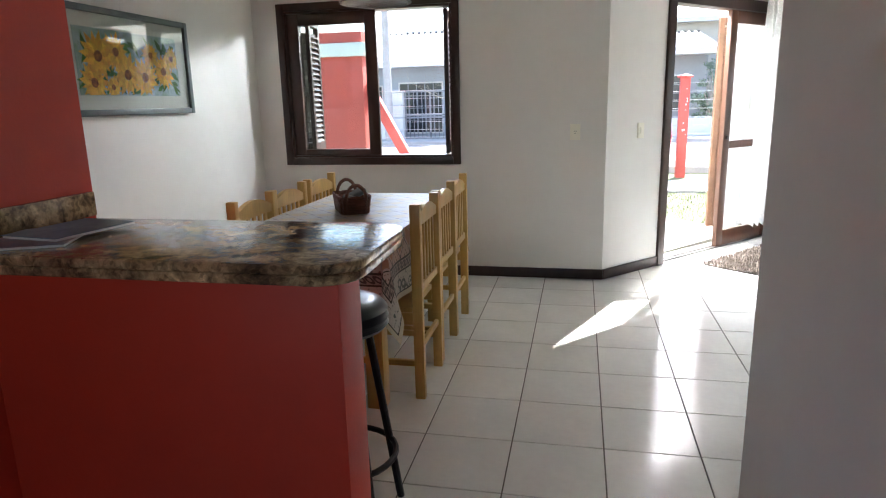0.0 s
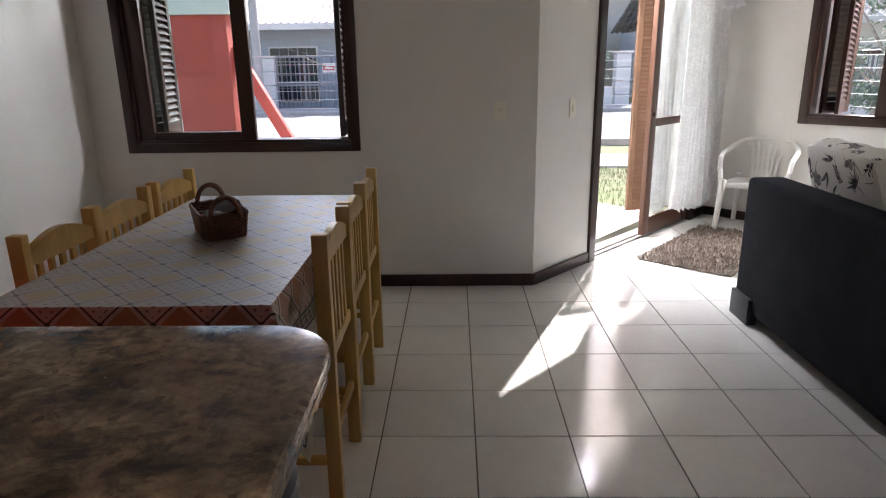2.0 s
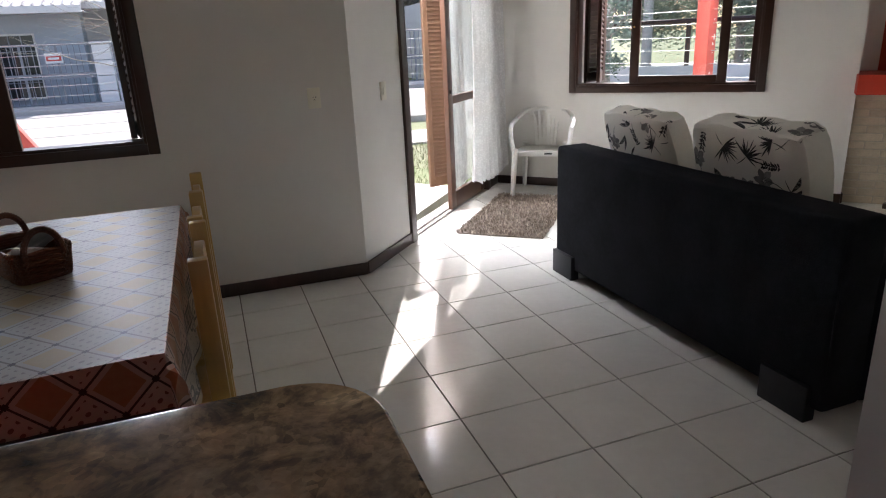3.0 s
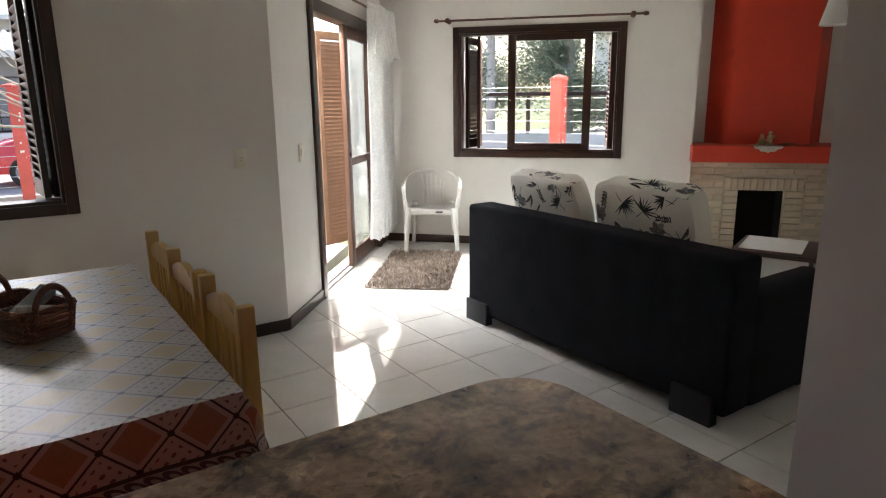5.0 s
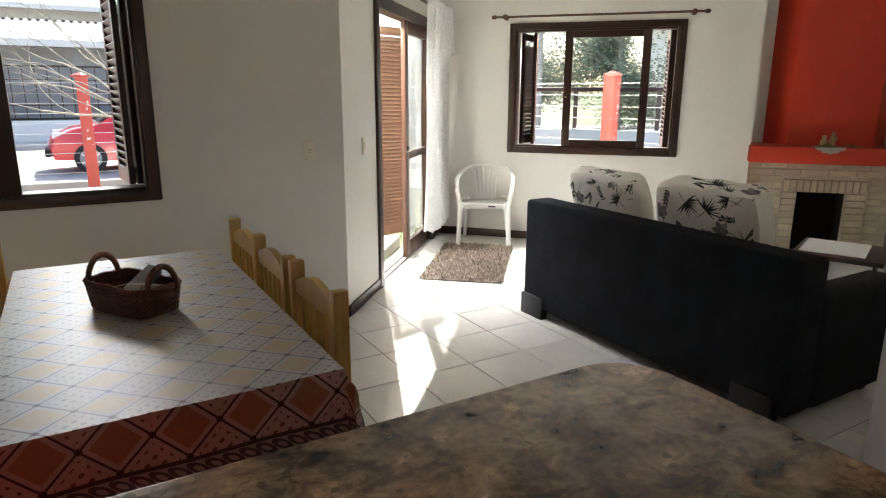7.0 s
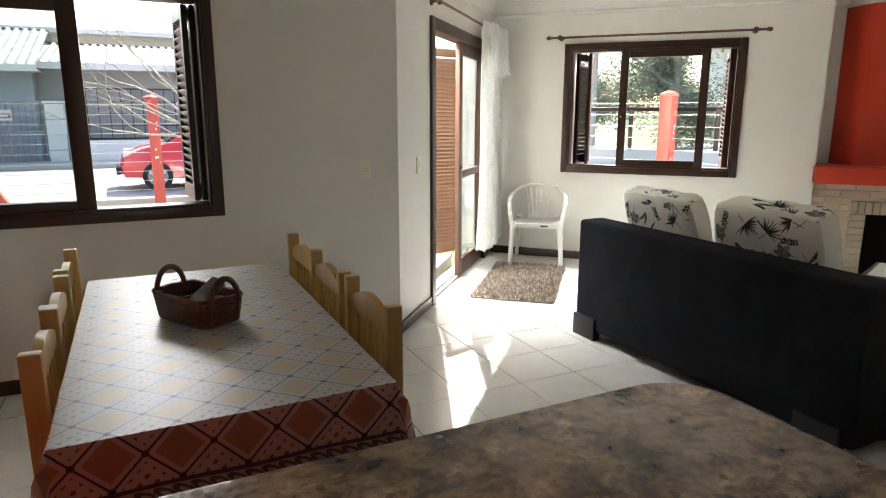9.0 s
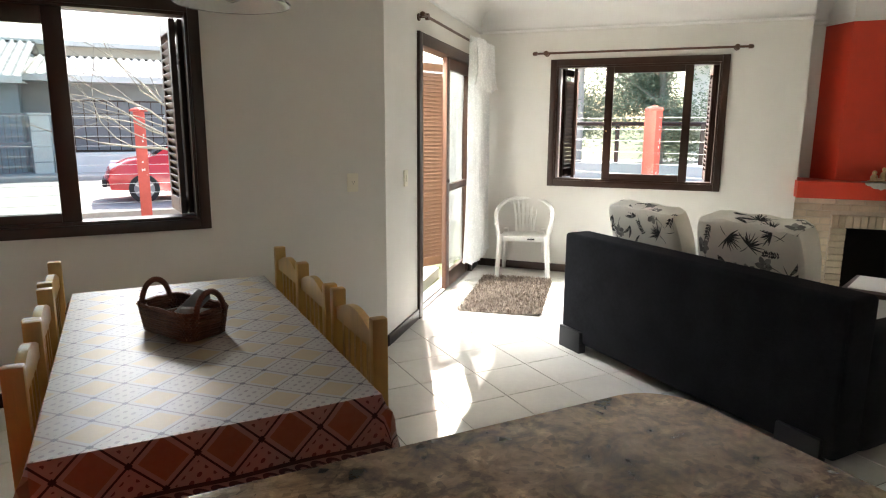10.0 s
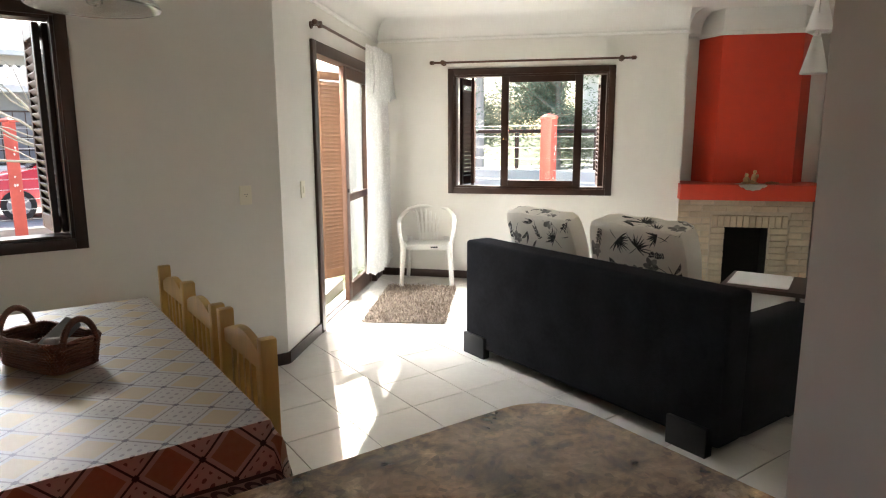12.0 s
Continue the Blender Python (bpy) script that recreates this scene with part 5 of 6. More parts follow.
for sx in (-1, 1):
    part("front_leg", rod_bm((sx * 0.225, -0.20, 0.44), (sx * 0.25, -0.24, 0.0), 0.029, 10, None, 0.021), M_WHITEPL, pc)
    part("back_leg", rod_bm((sx * 0.19, 0.19, 0.44), (sx * 0.215, 0.27, 0.0), 0.028, 10, None, 0.020), M_WHITEPL, pc)
    arm = [(sx * 0.235, -0.205, 0.40), (sx * 0.262, -0.20, 0.53), (sx * 0.27, -0.17, 0.615), (sx * 0.275, -0.08, 0.645), (sx * 0.27, 0.05, 0.66), (sx * 0.25, 0.16, 0.685), (sx * 0.20, 0.235, 0.725), (sx * 0.10, 0.272, 0.748), (0.0, 0.28, 0.752)]
    part("armrest", sweep_bm(arm, circle_profile(0.020, 10)), M_WHITEPL, pc)
for i in range(6):
    f = (i - 2.5) / 2.5
    path = [(f * 0.086, 0.205, 0.41), (f * 0.094, 0.23, 0.52), (f * 0.112, 0.258, 0.66), (f * 0.135, 0.272, 0.735)]
    part("back_slat", sweep_bm(path, [(0.0125, -0.004), (0.0125, 0.004), (-0.0125, 0.004), (-0.0125, -0.004)]), M_WHITEPL, pc)


def back_band(hw0, hw1, y0, y1, za, zb, bow):
    """A bowed moulded band across the chair back."""
    b = bmesh.new()
    lo, hi = [], []
    for i in range(13):
        s = i / 6 - 1
        lo.append(b.verts.new((hw0 * s, y0 - bow * s * s, za)))
        hi.append(b.verts.new((hw1 * s, y1 - bow * s * s, zb - 0.02 * s * s)))
    for i in range(12):
        b.faces.new((lo[i], lo[i + 1], hi[i + 1], hi[i]))
    bmesh.ops.solidify(b, geom=list(b.faces), thickness=0.010)
    return b


part("back_band", back_band(0.150, 0.185, 0.272, 0.281, 0.690, 0.757, 0.018), M_WHITEPL, pc)
part("back_band", back_band(0.106, 0.112, 0.246, 0.250, 0.575, 0.600, 0.0), M_WHITEPL, pc)
part("back_band", back_band(0.098, 0.106, 0.210, 0.228, 0.41, 0.485, 0.0), M_WHITEPL, pc)
part("seat_apron", back_band(0.235, 0.235, -0.214, -0.212, 0.375, 0.425, -0.004), M_WHITEPL, pc)
part("maker_mark", span_bm(0.04, 0.11, -0.231, -0.2295, 0.395, 0.41), M_HOLE, pc, "small dark mark on the front edge")

# ---- rug ----
M_RUG = mat("shaggy_beige_pile", (0.40, 0.325, 0.26), 0.95, col2=(0.17, 0.13, 0.10), scale=18, island=0.35)
rg = empty("rug", pose(2.555, 6.215, 0, 0, 0, 49.5), "shaggy beige and brown rug in front of the door", "rug")
RL, RW = 1.24, 0.66
part("backing", span_bm(-RL / 2, RL / 2, -RW / 2, RW / 2, 0.001, 0.010, 0.003, 1), M_RUG, rg)
rng = random.Random(5)
verts, faces = [], []
for i in range(9000):
    x, y = rng.uniform(-RL / 2 - 0.008, RL / 2 + 0.008), rng.uniform(-RW / 2 - 0.008, RW / 2 + 0.008)
    a, tilt, l = rng.uniform(0, 6.28), rng.uniform(0.2, 1.1), rng.uniform(0.018, 0.036)
    w_ = 0.004
    dx, dy = math.cos(a), math.sin(a)
    tx, ty, tz = x + dx * l * math.sin(tilt), y + dy * l * math.sin(tilt), 0.009 + l * math.cos(tilt)
    k = len(verts)
    verts += [(x - dy * w_, y + dx * w_, 0.008), (x + dy * w_, y - dx * w_, 0.008), (tx + dy * w_ * 0.5, ty - dx * w_ * 0.5, tz), (tx - dy * w_ * 0.5, ty + dx * w_ * 0.5, tz)]
    faces.append((k, k + 1, k + 2, k + 3))
pile_me = bpy.data.meshes.new("shag")
pile_me.from_pydata(verts, [], faces)
pile_me.materials.append(M_RUG)
pile = new("shag", pile_me)
pile.parent = rg
tagged(pile, "long shaggy pile", kind="stuff")

# ---- white cone pendants ----
M_CONE = mat("frosted_white_glass", (0.82, 0.82, 0.80), 0.35, var=0.03, scale=5)
for i, (px_, py_, z_) in enumerate(((3.03, 3.19, 1.775), (3.07, 3.20, 1.985))):
    cp = empty("cone_pendant_lamp", pose(px_, py_, 0), "white cone-shaped glass pendant lamp", "pendant lamp", "cone pendants")
    part("shade", lathe_bm([(0.062, z_), (0.064, z_ + 0.002), (0.040, z_ + 0.095), (0.018, z_ + 0.185), (0.012, z_ + 0.19), (0.034, z_ + 0.095), (0.058, z_ + 0.002), (0.062, z_)], 28), M_CONE, cp)
    part("cap", lathe_bm([(0.001, z_ + 0.215), (0.012, z_ + 0.21), (0.019, z_ + 0.182)], 16), M_CHROME, cp)
    part("cable", rod_bm((0, 0, z_ + 0.2), (0, 0, CEIL - 0.02), 0.0025, 6), M_CHROME, cp)
    part("ceiling_rose", lathe_bm([(0.001, CEIL - 0.03), (0.045, CEIL - 0.026), (0.05, CEIL)], 20), M_CHROME, cp)

# ---- outside ----
M_GRASS = mat("lawn_grass", (0.12, 0.16, 0.05), 0.9, col2=(0.19, 0.19, 0.10), scale=3.0, bump=0.5, bscale=60)
M_PAVE = mat("pale_cobbled_street", (0.40, 0.38, 0.36), 0.9, var=0.35, scale=6.0, bump=0.6, bscale=30)
M_CONC = mat("pale_concrete", (0.46, 0.44, 0.41), 0.85, var=0.2, scale=3.0, bump=0.2, bscale=40)
M_REDOUT = mat("faded_red_paint", (0.52, 0.085, 0.065), 0.7, var=0.18, scale=3.0, bump=0.15, bscale=40)
M_WHITEOUT = mat("white_masonry_paint", (0.68, 0.67, 0.64), 0.75, var=0.08, scale=2.0, bump=0.12, bscale=40)
M_GREYWALL = mat("grey_masonry_paint", (0.36, 0.37, 0.38), 0.8, var=0.1, scale=1.5, bump=0.15, bscale=40)
M_BEIGE = mat("beige_masonry_paint", (0.55, 0.50, 0.42), 0.8, var=0.08, scale=1.5, bump=0.12, bscale=40)
M_ROOFT = mat("weathered_roof_tile", (0.62, 0.60, 0.57), 0.85, col2=(0.17, 0.16, 0.16), scale=3.2, bump=0.3, bscale=20)
M_METALG = mat("grey_painted_steel", (0.22, 0.23, 0.25), 0.5, 0.3, var=0.15, scale=8)
M_WIRE = mat("galvanised_wire", (0.55, 0.55, 0.55), 0.4, 0.8)
M_DARKWIN = mat("dark_window_glass", (0.03, 0.035, 0.04), 0.1, var=0.2, scale=2)
M_BLUEGREY = mat("blue_grey_paint", (0.40, 0.44, 0.49), 0.7, var=0.12, scale=2)
M_BARK = mat("pale_bark", (0.38, 0.34, 0.29), 0.9, var=0.4, scale=14, bump=0.4, bscale=50)
GZ = -0.14


def struct(name, bm, material, label, category, m=None, smooth=False):
    return thing(name, bm, material, label, category, m, kind="structure", smooth=smooth)


struct("ground", prism_bm([(-900, -900), (900, -900), (900, 900), (-900, 900)], GZ - 0.3, GZ), M_GRASS, "short green lawn reaching past the fence", "ground")
struct("patio", prism_bm([(-4.0, YW + WT + 0.01), (0.85, YW + WT + 0.01), (2.55, 7.62), (1.9, 8.35), (0.2, 7.6), (-4.0, 7.6)], GZ - 0.1, -0.03), M_CONC, "pale concrete patio before the door", "patio")
struct("road", span_bm(-60, 60, 14.2, 23.2, GZ - 0.1, GZ + 0.006), M_PAVE, "pale cobbled street", "road")
struct("road", prism_bm([(8.4, 0), (60, 0), (60, 14.05), (5.0, 14.05), (6.5, 8.2)], GZ - 0.1, GZ + 0.006), M_PAVE, "pale cobbled side street", "road")
struct("pavement", span_bm(-60, 60, 11.2, 12.6, GZ - 0.1, GZ + 0.035), M_CONC, "pale concrete pavement", "pavement")
struct("pavement", span_bm(-60, 60, 23.4, 25.6, GZ - 0.1, GZ + 0.12), M_CONC, "pale concrete pavement across the street", "pavement")
for y in (14.12, 23.3):
    struct("kerb", span_bm(-60, 60, y - 0.06, y + 0.06, GZ - 0.1, GZ + 0.13, 0.01, 1), M_CONC, "concrete kerb along the street", "kerb")
rng = random.Random(21)
gv, gf = [], []
for i in range(9000):
    x, y = rng.uniform(0.6, 5.0), rng.uniform(7.7, 11.2)
    h, a, lean = rng.uniform(0.02, 0.07), rng.uniform(0, 6.28), rng.uniform(0, 0.04)
    k = len(gv)
    gv += [(x - 0.004 * math.sin(a), y + 0.004 * math.cos(a), GZ), (x + 0.004 * math.sin(a), y - 0.004 * math.cos(a), GZ), (x + lean * math.cos(a), y + lean * math.sin(a), GZ + h)]
    gf.append((k, k + 1, k + 2))
gm = bpy.data.meshes.new("grass")
gm.from_pydata(gv, [], gf)
gm.materials.append(M_GRASS)
tagged(new("grass", gm), "short blades of lawn grass by the patio", "grass", kind="stuff")

# gate column and an unseen porch slab
pp = empty("gate_column", pose(-3.38, 12.0, GZ), "faded red gate column with a white band and slanting brace", "column")
part("shaft", span_bm(-0.43, 0.43, -0.25, 0.25, 0.0, 2.34, 0.01, 2), M_REDOUT, pp)
part("band", span_bm(-0.52, 0.52, -0.32, 0.32, 2.34, 2.57, 0.012, 2), M_WHITEOUT, pp, "white painted band")
part("cap", span_bm(-0.44, 0.44, -0.26, 0.26, 2.57, 2.76, 0.012, 2), M_REDOUT, pp)
part("brace", box_bm(2.12, 0.16, 0.17, 0, 0, 0, 0.008, 2), M_REDOUT, pp, "slanting red brace", pose(0.92, 0.0, 0.93, 0, 61.5, 0))
# unseen slab, added and sized to block the sun from the dining window
struct("porch_roof", span_bm(-3.2, 1.15, YW + WT + 0.01, 7.6, 2.72, 2.84, 0.01, 2), M_WHITEOUT, "unseen white porch slab that keeps the sun off the window", "porch roof")

# ---- fence ----


def fence_post(m, label="faded red concrete fence post with a capped top"):
    f = empty("fence_post", m, label, "fence post", "fence posts")
    part("shaft", span_bm(-0.085, 0.085, -0.085, 0.085, 0.0, 1.84, 0.01, 2), M_REDOUT, f)
    wear = random.Random(5)
    for i in range(9):
        cz, cx, sz = wear.uniform(0.75, 1.72), wear.uniform(-0.05, 0.05), wear.uniform(0.008, 0.02)
        pts = [(cx + sz * wear.uniform(0.4, 1.0) * math.cos(q * 0.785), cz + 1.6 * sz * wear.uniform(0.4, 1.0) * math.sin(q * 0.785)) for q in range(8)]
        part("flaked_patch", prism_bm(pts, 0.0, 0.002), M_WHITEOUT, f, "bare patch where paint flaked off", pose(0, -0.0855, 0, 90, 0, 0), False)
    part("cap", lathe_bm([(0.001, 1.92), (0.14, 1.872), (0.14, 1.84), (0.001, 1.84)], 4), M_REDOUT, f)
    return f


FL = [Vector((-9.0, 13.35)), Vector((4.6, 13.35)), Vector((6.02, 8.1)), Vector((7.5, 2.6))]
fp0 = fence_post(pose(-0.13, 13.35, GZ))
for x in (-8.6, -5.8, 2.75):
    copy_thing(fp0, pose(x, 13.35, GZ))
for p_ in ((6.02, 8.1), (5.3, 10.75), (6.75, 5.4)):
    copy_thing(fp0, pose(p_[0], p_[1], GZ, 0, 0, 16))
wr = empty("wire_fence", pose(0, 0, GZ), "taut galvanised wire fence between red posts", "fence")
for a_, c_ in zip(FL, FL[1:]):
    for k in range(11):
        z = 0.2 + 0.155 * k
        part("wire", rod_bm((a_.x, a_.y, z), (c_.x, c_.y, z), 0.004, 5), M_WIRE, wr)

# ---- houses across the street ----


def tile_roof_bm(w, d, rise, waves):
    """A pitched roof plane of rolled tiles, sloping up from y = 0 to y = d."""
    b = bmesh.new()
    nx, ny = waves * 6, max(4, int(d / 0.4))
    g = []
    for j in range(ny + 1):
        row = []
        for i in range(nx + 1):
            x = -w / 2 + w * i / nx
            y = d * j / ny
            row.append(b.verts.new((x, y, rise * j / ny + 0.045 * math.sin(2 * math.pi * waves * i / nx) + 0.03 * (j % 2))))
        g.append(row)
    for j in range(ny):
        for i in range(nx):
            b.faces.new((g[j][i], g[j][i + 1], g[j + 1][i + 1], g[j + 1][i]))
    return b


def house(name, m, w, d, h, wall, label, openings, roof_rise=1.5, over=0.7):
    hs = empty(name, m, label, "house")
    part("wall", span_bm(-w / 2, w / 2, 0.0, d, 0.0, h), wall, hs, smooth=False)
    part("fascia", span_bm(-w / 2 - 0.3, w / 2 + 0.3, -over - 0.04, -over, h - 0.1, h + 0.12, 0.01, 1), M_WHITEOUT, hs)
    part("soffit", span_bm(-w / 2 - 0.3, w / 2 + 0.3, -over, 0.0, h - 0.06, h - 0.03), M_WHITEOUT, hs)
    part("roof", tile_roof_bm(w + 0.6, d / 2 + over, roof_rise, int(w / 0.26)), M_ROOFT, hs, "weathered rolled roof tiles", pose(0, -over, h + 0.1))
    part("roof", tile_roof_bm(w + 0.6, d / 2 + over, roof_rise, int(w / 0.26)), M_ROOFT, hs, "weathered rolled roof tiles", pose(0, d + over, h + 0.1, 0, 0, 180))
    for kind, x0, x1, z0, z1 in openings:
        o = part("garage_door" if kind == "g" else "window", span_bm(x0, x1, -0.03, -0.005, z0, z1), M_DARKWIN if kind == "w" else M_METALG, hs, smooth=False)
        four_frame(o, "window_frame", x0 - 0.06, x1 + 0.06, z0 - 0.06, z1 + 0.06, 0.06, -0.06, -0.031, M_WHITEOUT if kind == "w" else M_DARKWOOD)
        n = max(1, int((x1 - x0) / 0.35))
        for i in range(1, n):
            xx = x0 + (x1 - x0) * i / n
            part("bar", span_bm(xx - 0.015, xx + 0.015, -0.055, -0.032, z0, z1), M_METALG if kind == "w" else M_DARKWOOD, o, smooth=False)
        for i in range(1, 4):
            zz = z0 + (z1 - z0) * i / 4
            part("bar", span_bm(x0, x1, -0.05, -0.034, zz - 0.015, zz + 0.015), M_METALG if kind == "w" else M_DARKWOOD, o, smooth=False)
    return hs


house("house", pose(1.2, 28.0, GZ), 9.0, 8.0, 3.15, M_GREYWALL, "grey single-storey house with weathered tile roof and dark windows",
      [("g", -3.4, 0.6, 0.75, 2.45), ("w", 2.0, 3.6, 1.0, 2.3)], 1.05, 1.3)
house("house", pose(-9.0, 27.2, GZ), 11.4, 8.0, 3.0, M_BLUEGREY, "blue-grey house with carport gate and pale roof",
      [("w", -4.0, -2.2, 0.9, 2.2), ("w", 0.2, 1.6, 0.9, 2.2), ("w", 2.4, 4.2, 0.3, 2.3)], 1.6, 1.4)
house("house", pose(13.5, 27.5, GZ), 9.0, 8.0, 3.0, M_WHITEOUT, "white single-storey house with tile roof behind a gate",
      [("w", -3.6, -2.0, 0.9, 2.2), ("g", 0.0, 2.6, 0.1, 2.3)], 1.7, 1.0)
house("house", pose(34, 24, GZ, 0, 0, -50), 14.0, 8.0, 5.4, M_WHITEOUT, "pale two-storey house beyond the side street",
      [("w", -4.6, -3.0, 3.4, 4.6), ("w", 0.4, 2.0, 3.4, 4.6), ("w", -4.6, -2.6, 0.9, 2.2), ("w", 1.0, 3.0, 0.9, 2.2)], 1.6, 0.8)
house("house", pose(2.5, 37.0, GZ), 22.0, 9.0, 5.3, M_BEIGE, "taller beige house with a tile roof behind the others",
      [("w", -5.0, -3.4, 3.0, 4.2), ("w", 1.0, 2.6, 3.0, 4.2)], 0.45, 0.6)
for x in (-6.2, -2.6, 1.3, 6.6, 9.4):
    g_ = empty("gate_pillar", pose(x, 25.4, GZ), "white painted masonry gate pillar", "pillar", "gate pillars")
    for k in range(4):
        part("block", span_bm(-0.26, 0.26, -0.26, 0.26, 0.48 * k, 0.48 * k + 0.465, 0.012, 1), M_WHITEOUT, g_)
    part("cap", span_bm(-0.31, 0.31, -0.31, 0.31, 1.92, 1.99, 0.01, 1), M_WHITEOUT, g_)


def gate(x0, x1, mat_, label):
    gt = empty("metal_gate", pose(0, 25.4, GZ), label, "gate")
    for z in (0.12, 0.95, 1.05, 1.95):
        part("rail", span_bm(x0, x1, -0.03, 0.03, z - 0.035, z + 0.035), mat_, gt, smooth=False)
    n = int((x1 - x0) / 0.16)
    for i in range(n + 1):
        x = x0 + (x1 - x0) * i / n
        r = 0.035 if i % 6 == 0 else 0.010
        part("bar", span_bm(x - r, x + r, -0.02, 0.02, 0.1, 1.98), mat_, gt, smooth=False)


gate(-5.9, -2.9, M_METALG, "grey steel gate with thin bars across a driveway")
gate(6.9, 9.1, M_METALG, "grey steel bar gate between white pillars")
gate(9.7, 16.0, M_METALG, "long grey steel bar fence across the street")
lw = struct("garden_wall", span_bm(-2.3, 6.3, 25.25, 25.4, GZ - 0.05, GZ + 0.75, 0.01, 1), M_WHITEOUT, "low white garden wall across the street", "wall")
lw = struct("garden_wall", span_bm(-15, -6.5, 25.25, 25.4, GZ - 0.05, GZ + 1.15, 0.01, 1), M_WHITEOUT, "white garden wall across the street", "wall")
side = prism_bm([(9.0, 20.0), (9.1, 20.1), (19.6, 9.1), (19.5, 9.0)], GZ - 0.05, 0.45, 0.01, 1)
struct("garden_wall", side, M_WHITEOUT, "low white garden wall beyond the side street", "wall")
ra = empty("wall_rail", pose(0, 0, 0), "dark wooden rail on posts over the low garden wall", "rail")
part("beam", rod_bm((9.05, 20.05, 1.60), (19.55, 9.05, 1.60), 0.06, 8), M_DARKWOOD, ra)
for k in range(7):
    f = 0.04 + 0.92 * k / 6
    part("post", span_bm(-0.06, 0.06, -0.06, 0.06, 0.44, 1.62, 0.01, 1), M_DARKWOOD, ra, m=pose(9.05 + 10.5 * f, 20.05 - 11.0 * f, 0, 0, 0, -46))
sg = empty("gate_sign", pose(-4.0, 25.355, GZ + 1.55), "small white and red sign on the steel gate", "sign")
part("board", span_bm(-0.24, 0.24, -0.01, 0.0, -0.16, 0.16, 0.004, 1), M_WHITEOUT, sg)
part("red_field", span_bm(-0.21, 0.21, -0.0135, -0.0105, -0.09, 0.06), M_REDOUT, sg)
part("letter_bar", span_bm(-0.15, 0.15, -0.016, -0.0140, -0.045, 0.02), M_WHITEOUT, sg)
pol = empty("utility_pole", pose(-6.3, 24.4, GZ), "grey concrete utility pole beside the street", "utility pole")
part("pole", rod_bm((0, 0, 0), (0, 0, 9), 0.17, 12, None, 0.11), M_CONC, pol)
part("crossarm", span_bm(-0.9, 0.9, -0.05, 0.05, 8.3, 8.4), M_CONC, pol)
copy_thing(pol, pose(14.0, 19.7, GZ))

# ---- red car ----
M_CARRED = mat("red_car_paint", (0.55, 0.025, 0.03), 0.25, var=0.08, scale=3, coat=0.6)
M_TYRE = mat("tyre_rubber", (0.02, 0.02, 0.02), 0.85, var=0.2, scale=20)
M_RIM = mat("alloy_rim", (0.5, 0.5, 0.5), 0.3, 0.8)
M_LENS = mat("headlight_lens", (0.75, 0.77, 0.78), 0.15)
car = empty("car", pose(1.15, 17.2, GZ + 0.006, 0, 0, 0), "small red hatchback car parked along the street", "car")
# silhouette along x (front at -x), carried across the width with tucked-in glasshouse
sil = [(-1.92, 0.30), (-1.96, 0.52), (-1.88, 0.72), (-1.55, 0.88), (-1.00, 0.98), (-0.45, 1.36), (0.05, 1.47), (0.9, 1.46), (1.55, 1.28), (1.86, 0.95), (1.92, 0.55), (1.88, 0.28), (0.0, 0.20)]
cbm = bmesh.new()
rows = []
for y in (-0.84, -0.80, -0.4, 0.0, 0.4, 0.80, 0.84):
    k = abs(y) / 0.84
    rows.append([cbm.verts.new((x * (1 - 0.05 * k * k), y * (1 - 0.22 * max(0.0, (z - 0.88)) / 0.6 * (1 if k > 0.9 else 0.6)), 0.2 + (z - 0.2) * (1 - (0.05 if k > 0.97 else 0.0)))) for x, z in sil])
for r0, r1 in zip(rows, rows[1:]):
    for i in range(len(sil)):
        j = (i + 1) % len(sil)
        cbm.faces.new((r0[i], r0[j], r1[j], r1[i]))
cbm.faces.new(rows[0][::-1])
cbm.faces.new(rows[-1])
bmesh.ops.recalc_face_normals(cbm, faces=list(cbm.faces))
part("body", cbm, M_CARRED, car)
for sy in (-1, 1):
    wb = prism_bm([(-0.75, 0.98), (-0.38, 1.30), (0.05, 1.38), (0.42, 1.39), (0.42, 0.96)], -0.004, 0.004)
    part("side_window", wb, M_DARKWIN, car, m=Matrix.Translation((0, sy * 0.772, 0)) @ pose(0, 0, 0, 90, 0, 0))
    wb = prism_bm([(0.48, 1.39), (0.95, 1.37), (1.35, 1.22), (1.40, 0.97), (0.48, 0.96)], -0.004, 0.004)
    part("side_window", wb, M_DARKWIN, car, m=Matrix.Translation((0, sy * 0.772, 0)) @ pose(0, 0, 0, 90, 0, 0))
    part("headlight", box_bm(0.34, 0.22, 0.13, -1.66, sy * 0.66, 0.76, 0.05, 3), M_LENS, car)
    part("mirror", box_bm(0.10, 0.14, 0.10, -0.62, sy * 0.88, 1.02, 0.03, 2), M_CARRED, car)
    for wx in (-1.20, 1.22):
        ty = part("wheel", cyl_bm(0.30, 0.30, 0.20, pose(wx, sy * 0.76, 0.30, 90, 0, 0), 28), M_TYRE, car)
        rm = cyl_bm(0.20, 0.20, 0.01, pose(wx, sy * 0.865, 0.30, 90, 0, 0), 24)
        part("rim", rm, M_METALG, ty)
        for q in range(6):
            part("spoke", box_bm(0.035, 0.012, 0.19, 0, 0, 0.095, 0.004, 1), M_RIM, ty, m=pose(wx, sy * 0.872, 0.30) @ pose(0, 0, 0, 0, 60 * q, 0))
part("bumper", box_bm(0.10, 1.3, 0.16, -1.94, 0, 0.42, 0.03, 2), M_TYRE, car)
part("windscreen", box_bm(0.64, 1.18, 0.01, 0, 0, 0, 0.0), M_DARKWIN, car, m=pose(-0.735, 0, 1.20, 0, -34.6, 0))

# ---- bare tree ----
rng = random.Random(12)


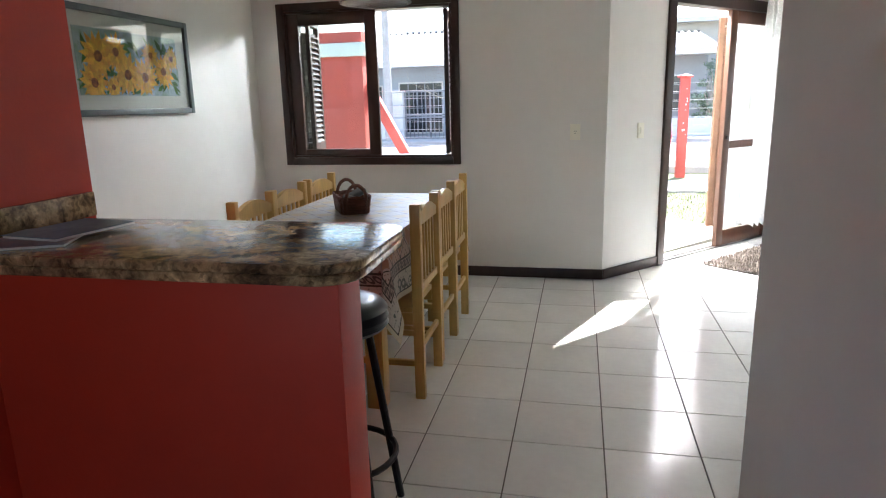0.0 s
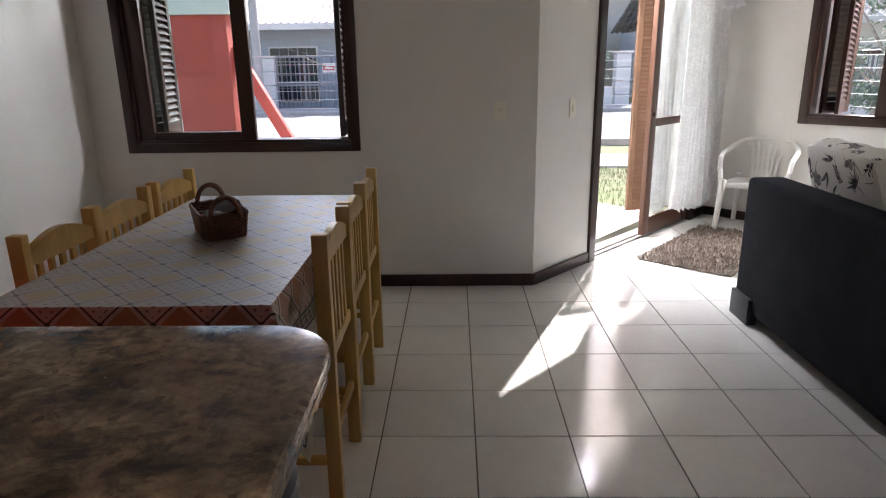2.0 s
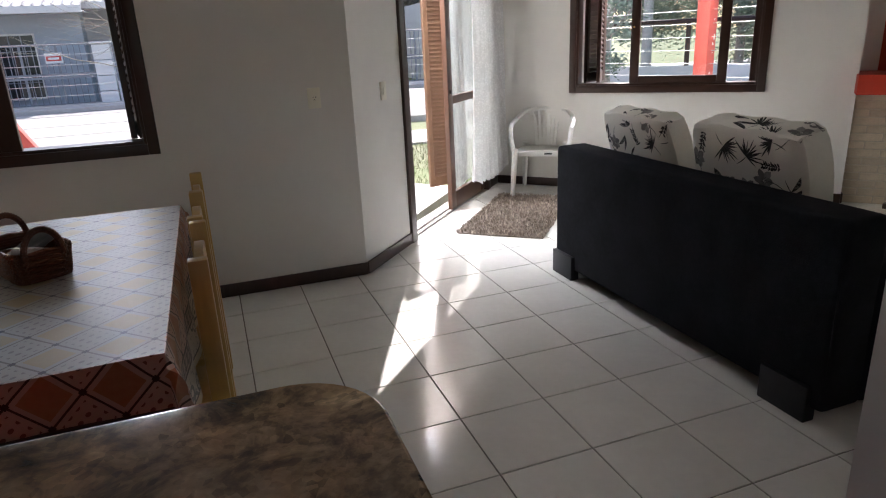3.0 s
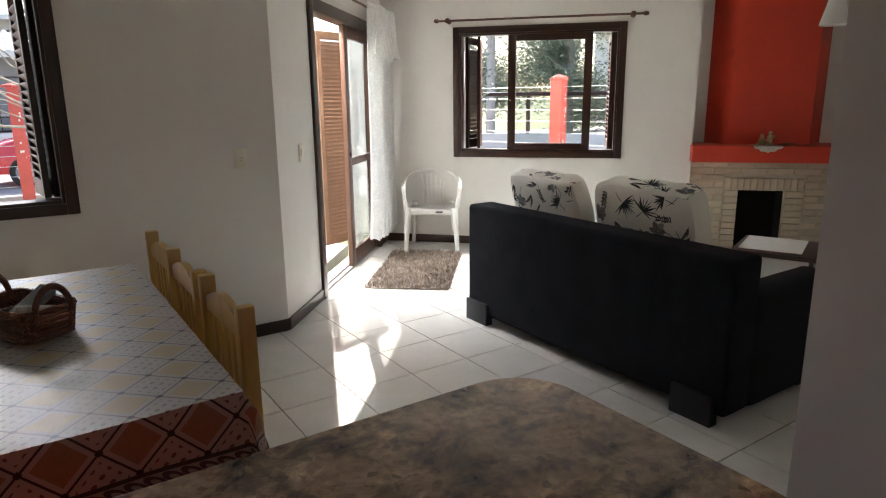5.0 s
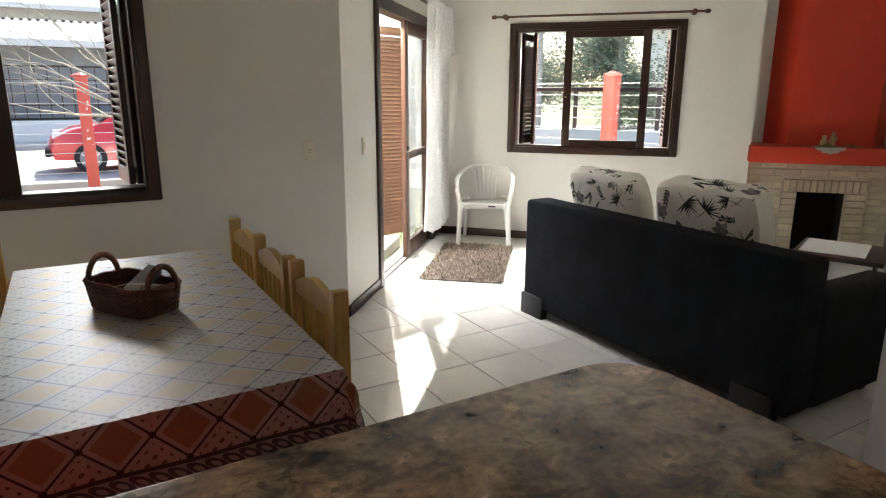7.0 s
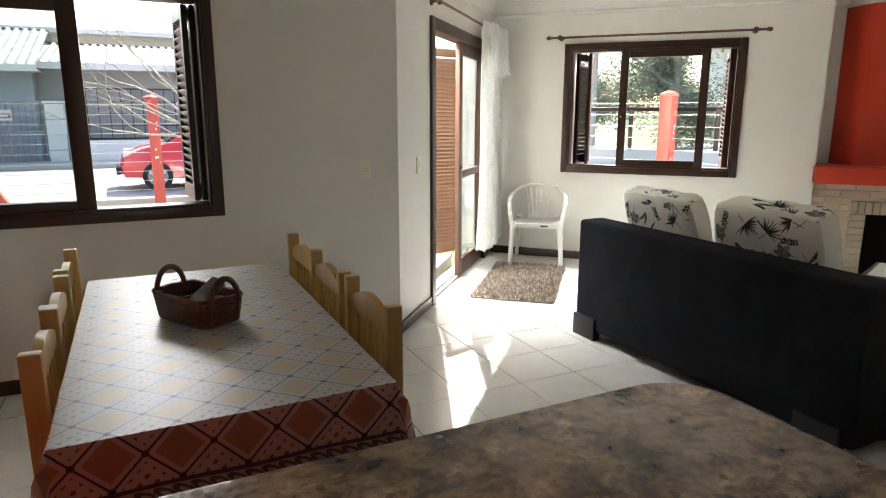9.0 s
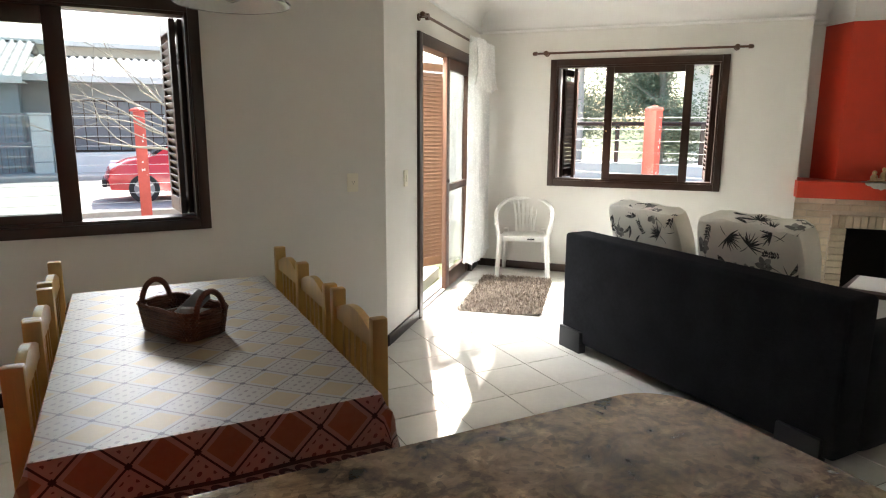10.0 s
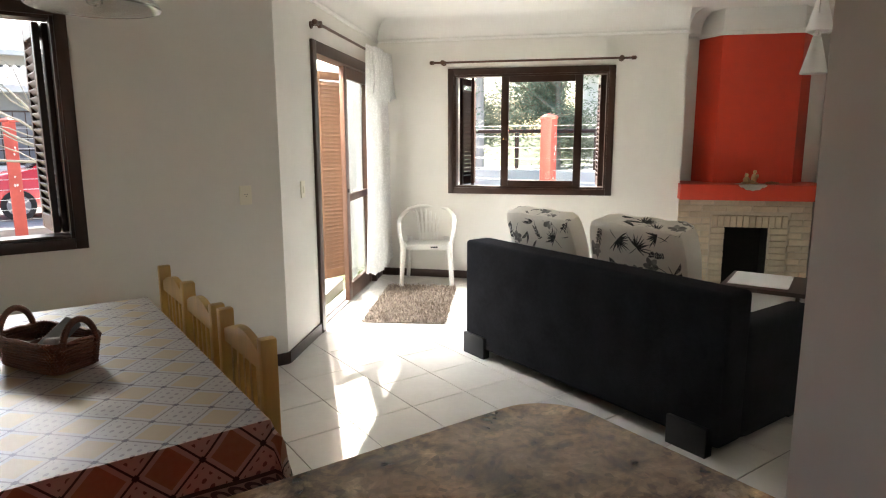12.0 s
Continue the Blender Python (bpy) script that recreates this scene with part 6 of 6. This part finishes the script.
def limb(bm, p, d, l, r, depth):
    """A tapered, kinked limb that forks into finer ones."""
    n = 4
    q = Vector(p)
    dirv = Vector(d).normalized()
    for i in range(n):
        r2 = r * (1 - 0.12)
        q2 = q + dirv * (l / n)
        rod_bm(q, q2, r, 6, bm, r2)
        if depth > 0 and i >= 1:
            side = Vector((rng.uniform(-1.1, 0.5), rng.uniform(-0.8, 0.8), rng.uniform(-0.35, 0.6)))
            limb(bm, q2, (dirv * 0.9 + side * 0.75), l * rng.uniform(0.55, 0.75), r2 * 0.55, depth - 1)
        dirv = (dirv + Vector((rng.uniform(-0.34, 0.34), rng.uniform(-0.34, 0.34), rng.uniform(-0.30, 0.30)))).normalized()
        q, r = q2, r2


bt = empty("bare_tree", pose(0.80, 10.9, GZ), "leafless young tree with pale spreading branches by the fence", "tree")
tbm = bmesh.new()
rod_bm((0, 0, -0.05), (-0.05, 0.02, 1.12), 0.06, 10, tbm, 0.045)
part("trunk", tbm, M_BARK, bt)
for d in ((-1.0, -0.1, 0.55), (-1.0, 0.35, 0.85), (-0.8, -0.4, 1.1), (-1.0, 0.1, 0.38), (0.5, 0.2, 1.2)):
    lb_ = bmesh.new()
    limb(lb_, (-0.05, 0.02, 1.10), d, 1.45, 0.021, 3)
    part("branch", lb_, M_BARK, bt)

# ---- leafy trees ----
M_LEAF = mat("green_foliage", (0.24, 0.29, 0.21), 0.7, col2=(0.15, 0.20, 0.13), scale=1.2, island=0.4)


def leafy_tree(m, h, spread, n, seed, label, conical=False):
    tr = empty("tree", m, label, "tree")
    rng = random.Random(seed)
    tk = bmesh.new()
    rod_bm((0, 0, -0.1), (0.05, 0.1, h * 0.5), 0.16, 10, tk, 0.09)
    for i in range(7):
        a = rng.uniform(0, 6.28)
        rod_bm((0.03, 0.05, h * (0.25 + 0.04 * i)), (spread * 0.6 * math.cos(a), spread * 0.6 * math.sin(a), h * (0.45 + 0.06 * i)), 0.05, 6, tk, 0.015)
    part("trunk", tk, M_BARK, tr)
    vs, fs = [], []
    cl = []
    for i in range(26):
        f = rng.random()
        a = rng.uniform(0, 6.28)
        rr = spread * ((1 - f) if conical else math.sin(math.pi * (0.15 + 0.8 * f))) * math.sqrt(rng.random())
        cl.append((rr * math.cos(a), rr * math.sin(a), h * (0.14 + 0.82 * f), spread * rng.uniform(0.18, 0.34)))
    for i in range(n):
        cx, cy, cz, cr = rng.choice(cl)
        v = Vector((rng.gauss(0, 0.5), rng.gauss(0, 0.5), rng.gauss(0, 0.42))) * cr
        c = Vector((cx, cy, cz)) + v
        e1 = Vector((rng.uniform(-1, 1), rng.uniform(-1, 1), rng.uniform(-1, 1))).normalized()
        e2 = e1.orthogonal().normalized()
        s = rng.uniform(0.04, 0.085)
        k = len(vs)
        vs += [tuple(c - e1 * s), tuple(c + e2 * s * 0.4), tuple(c + e1 * s), tuple(c - e2 * s * 0.4)]
        fs.append((k, k + 1, k + 2, k + 3))
    me = bpy.data.meshes.new("crown")
    me.from_pydata(vs, [], fs)
    me.materials.append(M_LEAF)
    cr_ = new("crown", me)
    cr_.parent = tr
    tagged(cr_, "many small green leaves", kind="stuff")
    return tr


leafy_tree(pose(17.2, 19.0, GZ), 7.5, 4.2, 95000, 4, "tall green leafy tree behind the wire fence")
leafy_tree(pose(9.6, 15.5, GZ), 3.6, 1.3, 4000, 9, "small green tree beside the street")
leafy_tree(pose(5.6, 26.6, GZ), 2.9, 0.8, 2000, 14, "small palm-like green shrub behind the garden wall")
leafy_tree(pose(-10.5, 26.3, GZ), 3.6, 1.2, 2500, 19, "green garden tree behind the white wall")

# ---- daylight through the openings ----


def daylight(m, sx, sy, watts):
    d = bpy.data.lights.new("daylight", "AREA")
    d.shape, d.size, d.size_y, d.energy, d.color = "RECTANGLE", sx, sy, watts, (0.93, 0.97, 1.0)
    o = new("daylight", d)
    o.matrix_world = m
    return o


daylight(look((0.35, 6.85, 2.52), (-1.5, 3.9, 1.3)), 2.6, 0.34, LAMP_W1)
# lamp added behind the unseen kitchen opening to brighten the counter side
daylight(look((0.2, -2.0, 1.6), (0.2, 0.0, 1.2)), 1.4, 1.1, LAMP_K)
dl_c = A + D * 1.15 + ND * 0.42
daylight(look((dl_c.x, dl_c.y, 2.46), (1.7, 4.2, 0.2)), 0.9, 0.36, LAMP_DOOR)
w_c = W + E2 * 0.82 + N2 * 0.75
daylight(look((w_c.x, w_c.y, 2.52), (2.4, 4.4, 0.6)), 1.7, 0.4, LAMP_W2)
